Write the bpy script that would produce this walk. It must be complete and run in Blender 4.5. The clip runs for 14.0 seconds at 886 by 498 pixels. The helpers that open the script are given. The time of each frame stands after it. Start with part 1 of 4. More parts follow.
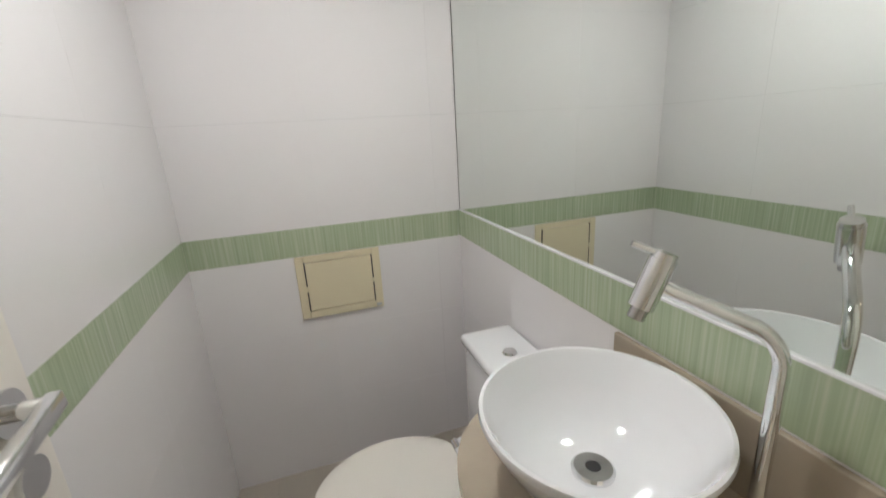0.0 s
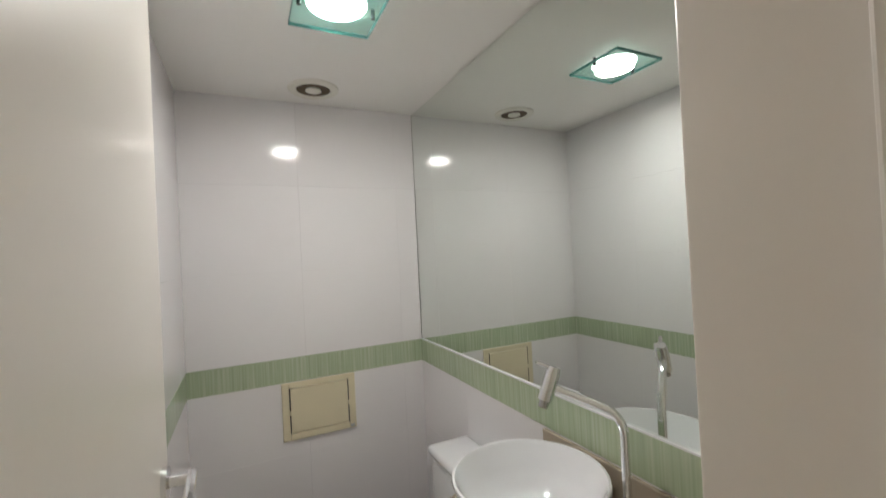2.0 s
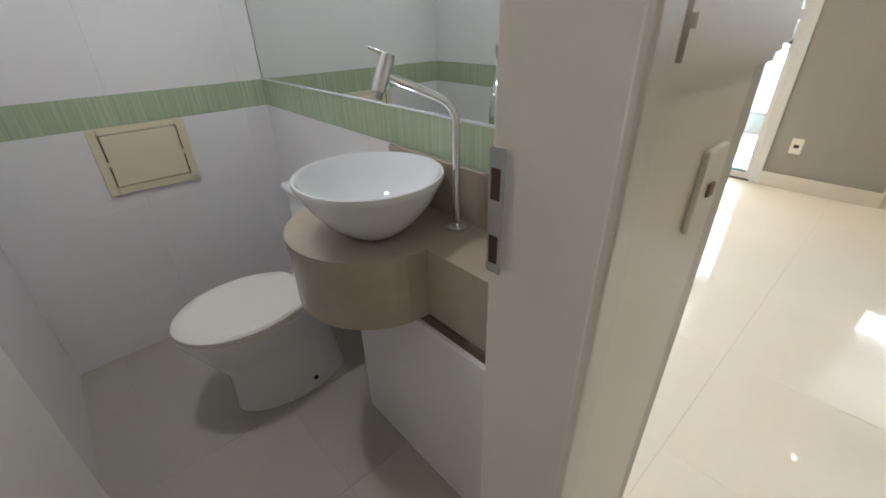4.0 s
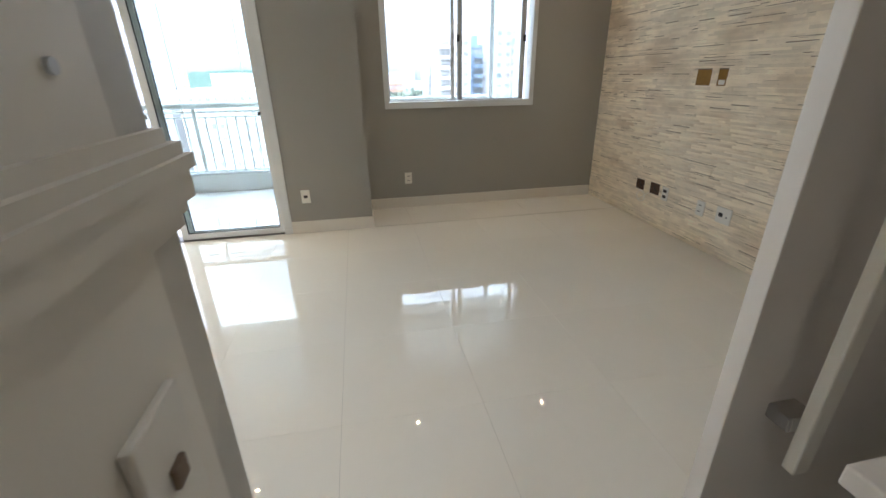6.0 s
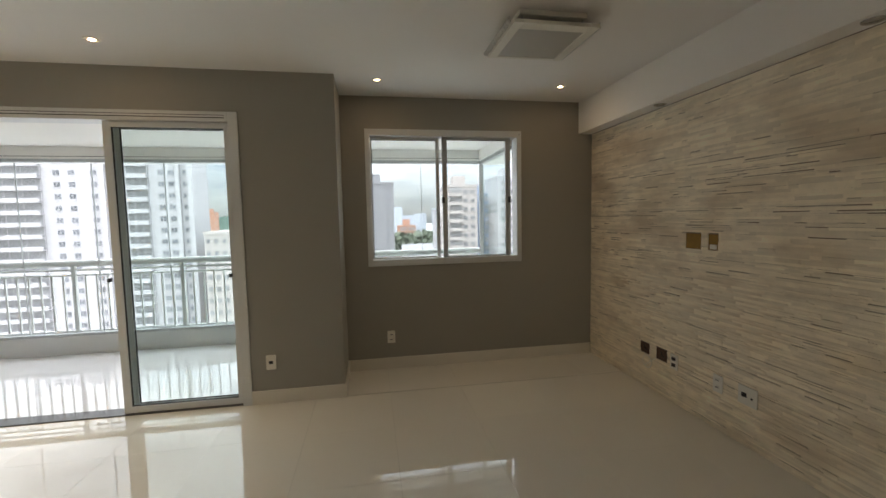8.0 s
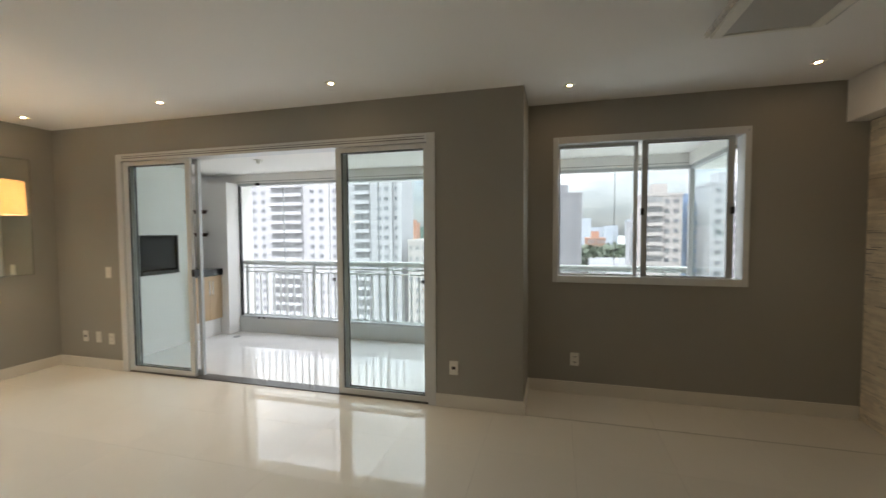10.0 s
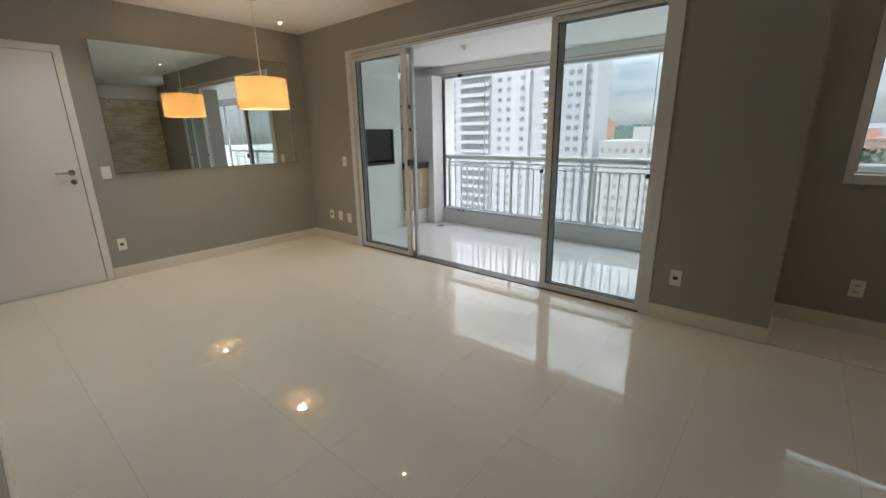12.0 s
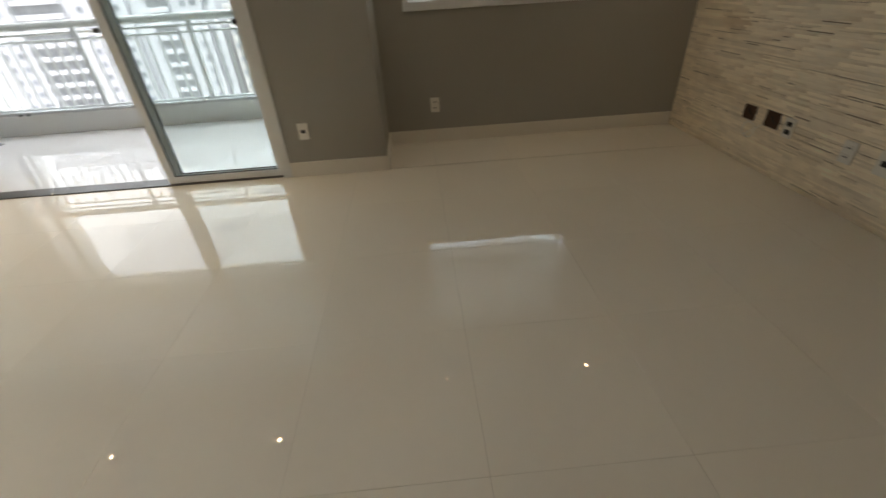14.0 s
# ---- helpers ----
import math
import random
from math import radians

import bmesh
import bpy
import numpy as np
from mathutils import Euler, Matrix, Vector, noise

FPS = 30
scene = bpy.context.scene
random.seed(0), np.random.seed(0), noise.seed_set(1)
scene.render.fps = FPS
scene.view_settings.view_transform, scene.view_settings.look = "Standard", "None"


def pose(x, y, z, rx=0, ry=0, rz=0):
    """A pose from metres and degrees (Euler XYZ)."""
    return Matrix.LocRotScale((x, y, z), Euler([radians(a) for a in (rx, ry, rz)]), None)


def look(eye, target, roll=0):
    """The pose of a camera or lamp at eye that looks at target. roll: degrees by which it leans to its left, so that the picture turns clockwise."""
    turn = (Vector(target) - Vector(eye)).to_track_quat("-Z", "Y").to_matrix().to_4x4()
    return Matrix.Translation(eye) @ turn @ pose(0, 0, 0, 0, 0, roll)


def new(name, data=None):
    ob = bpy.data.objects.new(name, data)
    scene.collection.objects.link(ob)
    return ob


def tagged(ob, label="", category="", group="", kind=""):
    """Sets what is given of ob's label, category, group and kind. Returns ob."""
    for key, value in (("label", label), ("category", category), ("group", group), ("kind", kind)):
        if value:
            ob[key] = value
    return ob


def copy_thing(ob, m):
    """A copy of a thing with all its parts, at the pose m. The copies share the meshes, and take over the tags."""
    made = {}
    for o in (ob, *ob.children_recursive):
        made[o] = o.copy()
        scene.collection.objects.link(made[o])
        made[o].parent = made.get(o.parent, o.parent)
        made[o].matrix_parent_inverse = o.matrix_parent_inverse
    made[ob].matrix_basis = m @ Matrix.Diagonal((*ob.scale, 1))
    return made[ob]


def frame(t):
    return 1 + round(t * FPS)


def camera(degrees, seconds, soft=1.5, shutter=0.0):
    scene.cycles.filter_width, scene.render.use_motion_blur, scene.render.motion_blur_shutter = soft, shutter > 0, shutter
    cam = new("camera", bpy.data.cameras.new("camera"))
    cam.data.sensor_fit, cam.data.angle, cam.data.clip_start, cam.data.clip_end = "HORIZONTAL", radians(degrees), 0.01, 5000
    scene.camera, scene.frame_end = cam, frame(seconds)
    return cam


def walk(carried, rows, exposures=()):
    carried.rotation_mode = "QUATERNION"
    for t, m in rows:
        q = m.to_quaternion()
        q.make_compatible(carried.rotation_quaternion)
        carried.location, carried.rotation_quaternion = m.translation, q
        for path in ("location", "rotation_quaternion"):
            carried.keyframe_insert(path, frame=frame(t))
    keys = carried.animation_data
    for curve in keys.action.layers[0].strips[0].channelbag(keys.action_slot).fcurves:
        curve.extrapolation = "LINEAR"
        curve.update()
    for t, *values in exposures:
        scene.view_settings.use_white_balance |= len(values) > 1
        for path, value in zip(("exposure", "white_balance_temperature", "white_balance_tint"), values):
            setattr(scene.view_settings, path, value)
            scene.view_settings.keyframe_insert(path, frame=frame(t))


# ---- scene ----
cam = camera(94.0, 14.0, 1.5, 0.25)
PATH = [
    (0, (-0.433, -3.966, 1.349), (-2.266, -3.382, 0.8), -3.3),
    (0.5, (-0.29, -3.99, 1.433), (-2.218, -3.465, 1.353), -2.9),
    (1, (-0.18, -4.045, 1.49), (-2.08, -3.475, 1.745), -1.8),
    (1.5, (-0.114, -4.128, 1.504), (-1.951, -3.395, 1.797), -2.7),
    (2, (-0.086, -4.167, 1.453), (-1.888, -3.298, 1.475), -2.9),
    (2.2, (-0.084, -4.168, 1.447), (-1.869, -3.281, 1.286), -2.3),
    (4.3, (-0.052, -4.052, 1.242), (-1.233, -2.813, 0.207), 0.2),
    (4.5, (-0.048, -3.967, 1.253), (-1.095, -2.581, 0.262), 0.4),
    (4.7, (-0.043, -3.904, 1.269), (-0.916, -2.374, 0.323), 0.4),
    (5, (-0.052, -3.838, 1.286), (-0.572, -2.128, 0.387), 0.2),
    (5.5, (-0.083, -3.782, 1.319), (-0.023, -1.965, 0.486), -0.3),
    (5.8, (-0.078, -3.75, 1.312), (0.193, -1.936, 0.516), -1.1),
    (6, (-0.052, -3.722, 1.312), (0.295, -1.913, 0.534), -1.0),
    (6.5, (0.068, -3.597, 1.325), (0.425, -1.751, 0.644), -1.4),
    (7, (0.181, -3.515, 1.365), (0.516, -1.605, 0.877), -0.9),
    (7.2, (0.21, -3.502, 1.391), (0.564, -1.575, 0.99), -0.5),
    (9.3, (0.269, -3.284, 1.495), (0.305, -1.285, 1.474), -0.1),
    (9.5, (0.273, -3.285, 1.498), (0.135, -1.290, 1.457), -0.2),
    (10, (0.249, -3.294, 1.473), (-0.280, -1.367, 1.386), -0.3),
    (10.5, (0.161, -3.254, 1.443), (-0.714, -1.461, 1.294), -0.3),
    (11, (0.050, -3.233, 1.436), (-1.068, -1.594, 1.187), -0.3),
    (11.5, (-0.009, -3.233, 1.410), (-1.251, -1.713, 1.027), -0.4),
    (12, (-0.018, -3.224, 1.360), (-1.269, -1.758, 0.824), -0.9),
    (12.5, (-0.008, -3.198, 1.313), (-1.135, -1.702, 0.611), -1.7),
    (13, (0.031, -3.172, 1.265), (-0.824, -1.582, 0.404), -2.7),
    (13.5, (0.114, -3.121, 1.237), (-0.326, -1.446, 0.237), -3.5),
    (14, (0.248, -3.015, 1.199), (0.321, -1.342, 0.105), -3.6),
]
EXPOSURES = [(0.0, 3.3, 6400, 10), (0.5, 3.12, 6550, 10), (1.0, 2.98, 6650, 10), (2.2, 3.02, 6500, 10), (4.3, 2.88, 5950, 10), (5.0, 2.6, 5850, 10), (6.0, 2.25, 5650, 10), (6.5, 1.55, 6200, 10), (7.2, 1.12, 6550, 10), (9.3, 1.15, 6600, 10), (11.0, 0.85, 6350, 10), (12.5, 0.77, 6300, 10), (13.5, 0.9, 6450, 10), (14.0, 1.25, 6650, 10)]
walk(cam, [(t, look(e, g, r)) for t, e, g, r in PATH], EXPOSURES)

# ---- world and sun: bright overcast day ----
world = bpy.data.worlds.new("world")
scene.world = world
world.use_nodes = True
wt = world.node_tree
sky = wt.nodes.new("ShaderNodeTexSky")
sky.sky_type, sky.sun_disc = "NISHITA", False
sky.sun_elevation, sky.sun_rotation = radians(58), radians(200)
bg = wt.nodes["Background"]
bg.inputs[1].default_value = 0.15
wt.links.new(sky.outputs[0], bg.inputs[0])
wco = wt.nodes.new("ShaderNodeTexCoord")
wmap = wt.nodes.new("ShaderNodeMapping")
wmap.inputs["Scale"].default_value = (1.6, 1.6, 5.0)
cloud = wt.nodes.new("ShaderNodeTexNoise")
cloud.inputs["Scale"].default_value, cloud.inputs["Detail"].default_value = 2.2, 7
cramp = wt.nodes.new("ShaderNodeValToRGB")
cramp.color_ramp.elements[0].position, cramp.color_ramp.elements[0].color = 0.38, (0.40, 0.43, 0.50, 1)
cramp.color_ramp.elements[1].position, cramp.color_ramp.elements[1].color = 0.62, (0.96, 0.96, 1.0, 1)
bg2 = wt.nodes.new("ShaderNodeBackground")
wsep, wclamp = wt.nodes.new("ShaderNodeSeparateXYZ"), wt.nodes.new("ShaderNodeMath")
wclamp.operation, wclamp.use_clamp = "MULTIPLY_ADD", False
wup = wt.nodes.new("ShaderNodeMath")
wup.operation = "MAXIMUM"
wup.inputs[1].default_value = 0.0
wt.links.new(wco.outputs["Generated"], wsep.inputs[0])
wt.links.new(wsep.outputs["Z"], wup.inputs[0])
wt.links.new(wup.outputs[0], wclamp.inputs[0])
wclamp.inputs[1].default_value, wclamp.inputs[2].default_value = 5.7, 0.36   # overcast: brighter towards the zenith
wt.links.new(wclamp.outputs[0], bg2.inputs[1])
wmix = wt.nodes.new("ShaderNodeMixShader")
wmix.inputs[0].default_value = 0.9
wt.links.new(wco.outputs["Generated"], wmap.inputs[0])
wt.links.new(wmap.outputs[0], cloud.inputs["Vector"])
wt.links.new(cloud.outputs[0], cramp.inputs[0])
wt.links.new(cramp.outputs[0], bg2.inputs[0])
wt.links.new(bg.outputs[0], wmix.inputs[1])
wt.links.new(bg2.outputs[0], wmix.inputs[2])
wt.links.new(wmix.outputs[0], wt.nodes["World Output"].inputs[0])

sun_data = bpy.data.lights.new("sun", "SUN")
sun_data.energy, sun_data.angle, sun_data.color = 0.7, radians(14), (1.0, 0.96, 0.9)
sun = new("sun", sun_data)
sun.matrix_world = look((0, 0, 50), (12, 26, 0))


# ---- materials ----
def mk(name, col, rough=0.5, metal=0.0, var=0.06, scale=3.0, bump=0.0, bscale=80.0, stretch=(1, 1, 1), each=0.0, coat=0.0, spec=0.5, rvar=0.0):
    """Principled material with two scales of variation, fine relief and an optional shift from piece to piece."""
    m = bpy.data.materials.new(name)
    m.use_nodes = True
    t = m.node_tree
    b = t.nodes["Principled BSDF"]
    co = t.nodes.new("ShaderNodeTexCoord")
    mp = t.nodes.new("ShaderNodeMapping")
    mp.inputs["Scale"].default_value = stretch
    t.links.new(co.outputs["Object"], mp.inputs[0])
    big, fine = t.nodes.new("ShaderNodeTexNoise"), t.nodes.new("ShaderNodeTexNoise")
    big.inputs["Scale"].default_value, big.inputs["Detail"].default_value = scale, 4
    fine.inputs["Scale"].default_value, fine.inputs["Detail"].default_value = bscale, 3
    for n in (big, fine):
        t.links.new(mp.outputs[0], n.inputs["Vector"])
    mul = t.nodes.new("ShaderNodeMath")
    mul.operation = "MULTIPLY_ADD"
    t.links.new(big.outputs[0], mul.inputs[0])
    mul.inputs[1].default_value, mul.inputs[2].default_value = 2 * var, 1 - var
    mul2 = t.nodes.new("ShaderNodeMath")
    mul2.operation = "MULTIPLY_ADD"
    t.links.new(fine.outputs[0], mul2.inputs[0])
    mul2.inputs[1].default_value = var * 0.8
    t.links.new(mul.outputs[0], mul2.inputs[2])
    last = mul2
    if each:
        info = t.nodes.new("ShaderNodeObjectInfo")
        e = t.nodes.new("ShaderNodeMath")
        e.operation = "MULTIPLY_ADD"
        t.links.new(info.outputs["Random"], e.inputs[0])
        e.inputs[1].default_value = 2 * each
        t.links.new(mul2.outputs[0], e.inputs[2])
        f = t.nodes.new("ShaderNodeMath")
        f.operation = "SUBTRACT"
        t.links.new(e.outputs[0], f.inputs[0])
        f.inputs[1].default_value = each
        last = f
    hsv = t.nodes.new("ShaderNodeHueSaturation")
    hsv.inputs["Color"].default_value = (*col, 1)
    t.links.new(last.outputs[0], hsv.inputs["Value"])
    t.links.new(hsv.outputs[0], b.inputs["Base Color"])
    b.inputs["Roughness"].default_value, b.inputs["Metallic"].default_value = rough, metal
    b.inputs["Specular IOR Level"].default_value = spec
    if rvar:
        r = t.nodes.new("ShaderNodeMath")
        r.operation = "MULTIPLY_ADD"
        t.links.new(big.outputs[0], r.inputs[0])
        r.inputs[1].default_value, r.inputs[2].default_value = rvar, max(0.0, rough - rvar / 2)
        t.links.new(r.outputs[0], b.inputs["Roughness"])
    if coat:
        b.inputs["Coat Weight"].default_value, b.inputs["Coat Roughness"].default_value = coat, 0.04
    if bump:
        bp = t.nodes.new("ShaderNodeBump")
        bp.inputs["Strength"].default_value, bp.inputs["Distance"].default_value = bump, 0.002
        t.links.new(fine.outputs[0], bp.inputs["Height"])
        t.links.new(bp.outputs[0], b.inputs["Normal"])
    return m


def glass_mat(name, tint, gloss):
    """A thin pane: clear, with a mirror-like share that grows at grazing angles."""
    m = bpy.data.materials.new(name)
    m.use_nodes = True
    t = m.node_tree
    t.nodes.remove(t.nodes["Principled BSDF"])
    tr, gl, mx, lw, pw, ad = (t.nodes.new("ShaderNode" + k) for k in ("BsdfTransparent", "BsdfGlossy", "MixShader", "LayerWeight", "Math", "Math"))
    tr.inputs[0].default_value = (*tint, 1)
    gl.inputs["Roughness"].default_value = 0.01
    lw.inputs[0].default_value = 0.5
    pw.operation, ad.operation = "POWER", "MULTIPLY_ADD"
    pw.inputs[1].default_value = 4.0
    t.links.new(lw.outputs["Facing"], pw.inputs[0])
    t.links.new(pw.outputs[0], ad.inputs[0])
    ad.inputs[1].default_value, ad.inputs[2].default_value = 0.6, gloss
    t.links.new(ad.outputs[0], mx.inputs[0])
    t.links.new(tr.outputs[0], mx.inputs[1])
    t.links.new(gl.outputs[0], mx.inputs[2])
    t.links.new(mx.outputs[0], t.nodes["Material Output"].inputs[0])
    return m


def glow(name, col, strength):
    m = bpy.data.materials.new(name)
    m.use_nodes = True
    b = m.node_tree.nodes["Principled BSDF"]
    b.inputs["Base Color"].default_value = (*col, 1)
    b.inputs["Emission Color"].default_value = (*col, 1)
    b.inputs["Emission Strength"].default_value = strength
    return m


def stripe_tile(name):
    """Green border tile with fine vertical stripes of lighter and darker glaze."""
    m = mk(name, (0.45, 0.52, 0.38), rough=0.16, var=0.05)
    t = m.node_tree
    b = t.nodes["Principled BSDF"]
    co = t.nodes.new("ShaderNodeTexCoord")
    mp = t.nodes.new("ShaderNodeMapping")
    mp.inputs["Scale"].default_value = (1, 1, 0.02)
    t.links.new(co.outputs["Object"], mp.inputs[0])
    n1, n2 = t.nodes.new("ShaderNodeTexNoise"), t.nodes.new("ShaderNodeTexNoise")
    n1.inputs["Scale"].default_value, n1.inputs["Detail"].default_value = 130, 2
    n2.inputs["Scale"].default_value, n2.inputs["Detail"].default_value = 9, 2
    for n in (n1, n2):
        t.links.new(mp.outputs[0], n.inputs["Vector"])
    r = t.nodes.new("ShaderNodeValToRGB")
    e = r.color_ramp.elements
    e[0].position, e[0].color = 0.30, (0.36, 0.435, 0.30, 1)
    e[1].position, e[1].color = 0.74, (0.51, 0.565, 0.435, 1)
    k = r.color_ramp.elements.new(0.5)
    k.color = (0.41, 0.49, 0.34, 1)
    a = t.nodes.new("ShaderNodeMath")
    a.operation = "MULTIPLY_ADD"
    t.links.new(n2.outputs[0], a.inputs[0])
    a.inputs[1].default_value = 0.35
    s = t.nodes.new("ShaderNodeMath")
    s.operation = "SUBTRACT"
    t.links.new(n1.outputs[0], s.inputs[0])
    s.inputs[1].default_value = 0.175
    t.links.new(s.outputs[0], a.inputs[2])
    t.links.new(a.outputs[0], r.inputs[0])
    t.links.new(r.outputs[0], b.inputs["Base Color"])
    return m


def stone_strip(name):
    """Split pale travertine: cream to tan, with rusty stains in long patches."""
    m = mk(name, (0.84, 0.755, 0.61), rough=0.75, var=0.20, scale=13, bump=0.7, bscale=110, stretch=(1, 0.75, 1.5), each=0.13)
    t = m.node_tree
    b = t.nodes["Principled BSDF"]
    hsv = [n for n in t.nodes if n.type == "HUE_SAT"][0]
    co = t.nodes.new("ShaderNodeTexCoord")
    mp = t.nodes.new("ShaderNodeMapping")
    mp.inputs["Scale"].default_value = (1, 0.7, 1.8)
    n = t.nodes.new("ShaderNodeTexNoise")
    n.inputs["Scale"].default_value, n.inputs["Detail"].default_value = 2.3, 5
    r = t.nodes.new("ShaderNodeValToRGB")
    r.color_ramp.elements[0].position, r.color_ramp.elements[0].color = 0.5, (0, 0, 0, 1)
    r.color_ramp.elements[1].position, r.color_ramp.elements[1].color = 0.74, (0.75, 0.75, 0.75, 1)
    mx = t.nodes.new("ShaderNodeMix")
    mx.data_type = "RGBA"
    t.links.new(co.outputs["Object"], mp.inputs[0])
    t.links.new(mp.outputs[0], n.inputs["Vector"])
    t.links.new(n.outputs[0], r.inputs[0])
    t.links.new(r.outputs[0], mx.inputs["Factor"])
    t.links.new(hsv.outputs[0], mx.inputs["A"])
    mx.inputs["B"].default_value = (0.56, 0.43, 0.29, 1)
    t.links.new(mx.outputs["Result"], b.inputs["Base Color"])
    return m


PAINT = mk("taupe wall paint", (0.345, 0.331, 0.290), 0.6, var=0.03, scale=1.2, bump=0.12, bscale=220)
WHITE = mk("white ceiling paint", (0.90, 0.885, 0.86), 0.7, var=0.02, scale=1.0, bump=0.08, bscale=200)
CREAM = mk("cream lacquer", (0.74, 0.69, 0.62), 0.35, var=0.03, scale=2, bump=0.05, bscale=150)
SKIRT = mk("off white skirting", (0.74, 0.70, 0.62), 0.35, var=0.03, scale=4)
DOOR = mk("white door lacquer", (0.80, 0.765, 0.72), 0.33, var=0.02, scale=2, coat=0.12)
HALLP = mk("beige hall paint", (0.80, 0.77, 0.69), 0.4, var=0.03, scale=2, bump=0.1, bscale=160)
TILE = mk("polished porcelain", (0.755, 0.71, 0.62), 0.02, var=0.035, scale=1.7, bscale=25, each=0.012, spec=0.5)
BALT = mk("polished white balcony porcelain", (0.76, 0.75, 0.745), 0.02, var=0.03, scale=1.7, each=0.01, coat=0.12)
WGROUT = mk("white grout", (0.77, 0.75, 0.76), 0.6, var=0.03, scale=20)
GROUT = mk("grey grout", (0.27, 0.24, 0.20), 0.8, var=0.1, scale=20)
BTILE = mk("matt beige floor tile", (0.42, 0.385, 0.33), 0.3, var=0.06, scale=5, each=0.03)
GLAZE = mk("white glazed wall tile", (0.80, 0.785, 0.80), 0.11, var=0.02, scale=2.5, each=0.004)
BAND = stripe_tile("green striped border tile")
CERAMIC = mk("white sanitary ceramic", (0.79, 0.80, 0.825), 0.07, var=0.015, scale=5, coat=0.4)
SEATP = mk("off white seat plastic", (0.80, 0.77, 0.72), 0.22, var=0.02, scale=6)
CHROME = mk("chrome", (0.78, 0.79, 0.80), 0.06, 1.0, var=0.02)
STEEL = mk("brushed steel", (0.5, 0.5, 0.5), 0.25, 1.0, var=0.05)
MIRROR = mk("silver mirror", (0.80, 0.84, 0.81), 0.005, 1.0, var=0.0)
MARBLE = mk("beige marble", (0.40, 0.345, 0.275), 0.2, var=0.14, scale=6, bscale=40)
IVORY = mk("ivory plastic", (0.72, 0.65, 0.47), 0.4, var=0.03, scale=8)
WPLAS = mk("white plastic", (0.82, 0.80, 0.73), 0.5, var=0.02, scale=12)
DARK = mk("black plastic", (0.02, 0.02, 0.022), 0.4, var=0.1)
ALU = mk("white painted aluminium", (0.70, 0.71, 0.70), 0.3, var=0.02, scale=4)
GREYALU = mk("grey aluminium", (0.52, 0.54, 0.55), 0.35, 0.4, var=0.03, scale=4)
TRACK = mk("dark bronze track", (0.10, 0.095, 0.09), 0.4, 0.3, var=0.1, scale=20)
GASKET = mk("black gasket", (0.03, 0.03, 0.03), 0.7)
PANE = glass_mat("clear glass", (0.955, 0.975, 0.97), 0.04)
PANE2 = glass_mat("greenish sliding glass", (0.90, 0.945, 0.935), 0.02)
LAMPGL = glass_mat("aqua lamp glass", (0.80, 0.95, 0.92), 0.04)
STONE = stone_strip("split travertine")
# mortar toned dark, so the shade in the open slits is painted in
STONEBACK = mk("bedding mortar with slit shade", (0.20, 0.155, 0.11), 0.9, var=0.3, scale=20)
BOXIN = mk("ochre wall box", (0.28, 0.16, 0.03), 0.7, var=0.25, scale=25)
OAK = mk("light oak veneer", (0.50, 0.36, 0.22), 0.35, var=0.12, scale=6, bscale=60, stretch=(1, 1, 0.12))
GRANITE = mk("black granite", (0.018, 0.018, 0.02), 0.12, var=0.5, scale=60)
SOOT = mk("blackened steel", (0.012, 0.012, 0.012), 0.6, 0.0, var=0.2)
FROST = mk("grey frosted diffuser", (0.50, 0.49, 0.46), 0.4, var=0.03)
CRYSTAL = mk("clear crystal bead", (0.75, 0.75, 0.73), 0.05, var=0.1, spec=1.0)
BULB = glow("warm bulb", (1.0, 0.66, 0.36), 110.0)
BATHGLOW = glow("cool lamp disc", (0.93, 1.0, 0.98), 3.0)
TOWERW = mk("white rendered facade", (0.40, 0.39, 0.405), 0.8, var=0.05, scale=0.2)
TOWERG = mk("grey tower facade", (0.23, 0.225, 0.24), 0.8, var=0.04, scale=0.2)
TOWERB = mk("pinkish beige facade", (0.40, 0.365, 0.35), 0.8, var=0.05, scale=0.2)
TOWERR = mk("brick red facade", (0.38, 0.21, 0.15), 0.8, var=0.08, scale=0.3)
# the grey-blue paints distance haze into the skyline blocks
TOWERH = mk("far facade with haze tint", (0.36, 0.385, 0.43), 0.9, var=0.05, scale=0.05)
BLUEGL = mk("blue curtain glass", (0.20, 0.27, 0.38), 0.25, var=0.1, scale=0.3)
WINGL = mk("dark window glass", (0.13, 0.135, 0.15), 0.3, var=0.3, scale=0.4, each=0.3)
# the grey holds the shade of the loggias, which have no depth
LOGGIA = mk("loggia glass with painted shade", (0.22, 0.22, 0.225), 0.4, var=0.5, scale=0.35, bscale=1.2)
ROOFT = mk("red roof tile", (0.27, 0.145, 0.105), 0.8, var=0.15, scale=0.3)
CITY = mk("town ground", (0.30, 0.30, 0.28), 0.9, var=0.35, scale=0.02, bscale=0.2)
LEAF = mk("foliage", (0.065, 0.082, 0.052), 0.7, var=0.4, scale=0.3, bscale=2)
HILLM = mk("wooded hill", (0.055, 0.085, 0.07), 0.9, var=0.3, scale=0.02, bscale=0.1)
BARK = mk("bark", (0.10, 0.07, 0.045), 0.9, var=0.2)
NETM = mk("pale net cord", (0.6, 0.6, 0.6), 0.6)
REDMUD = mk("rust brown", (0.075, 0.04, 0.025), 0.7)

# ---- mesh helpers ----
AT = {}


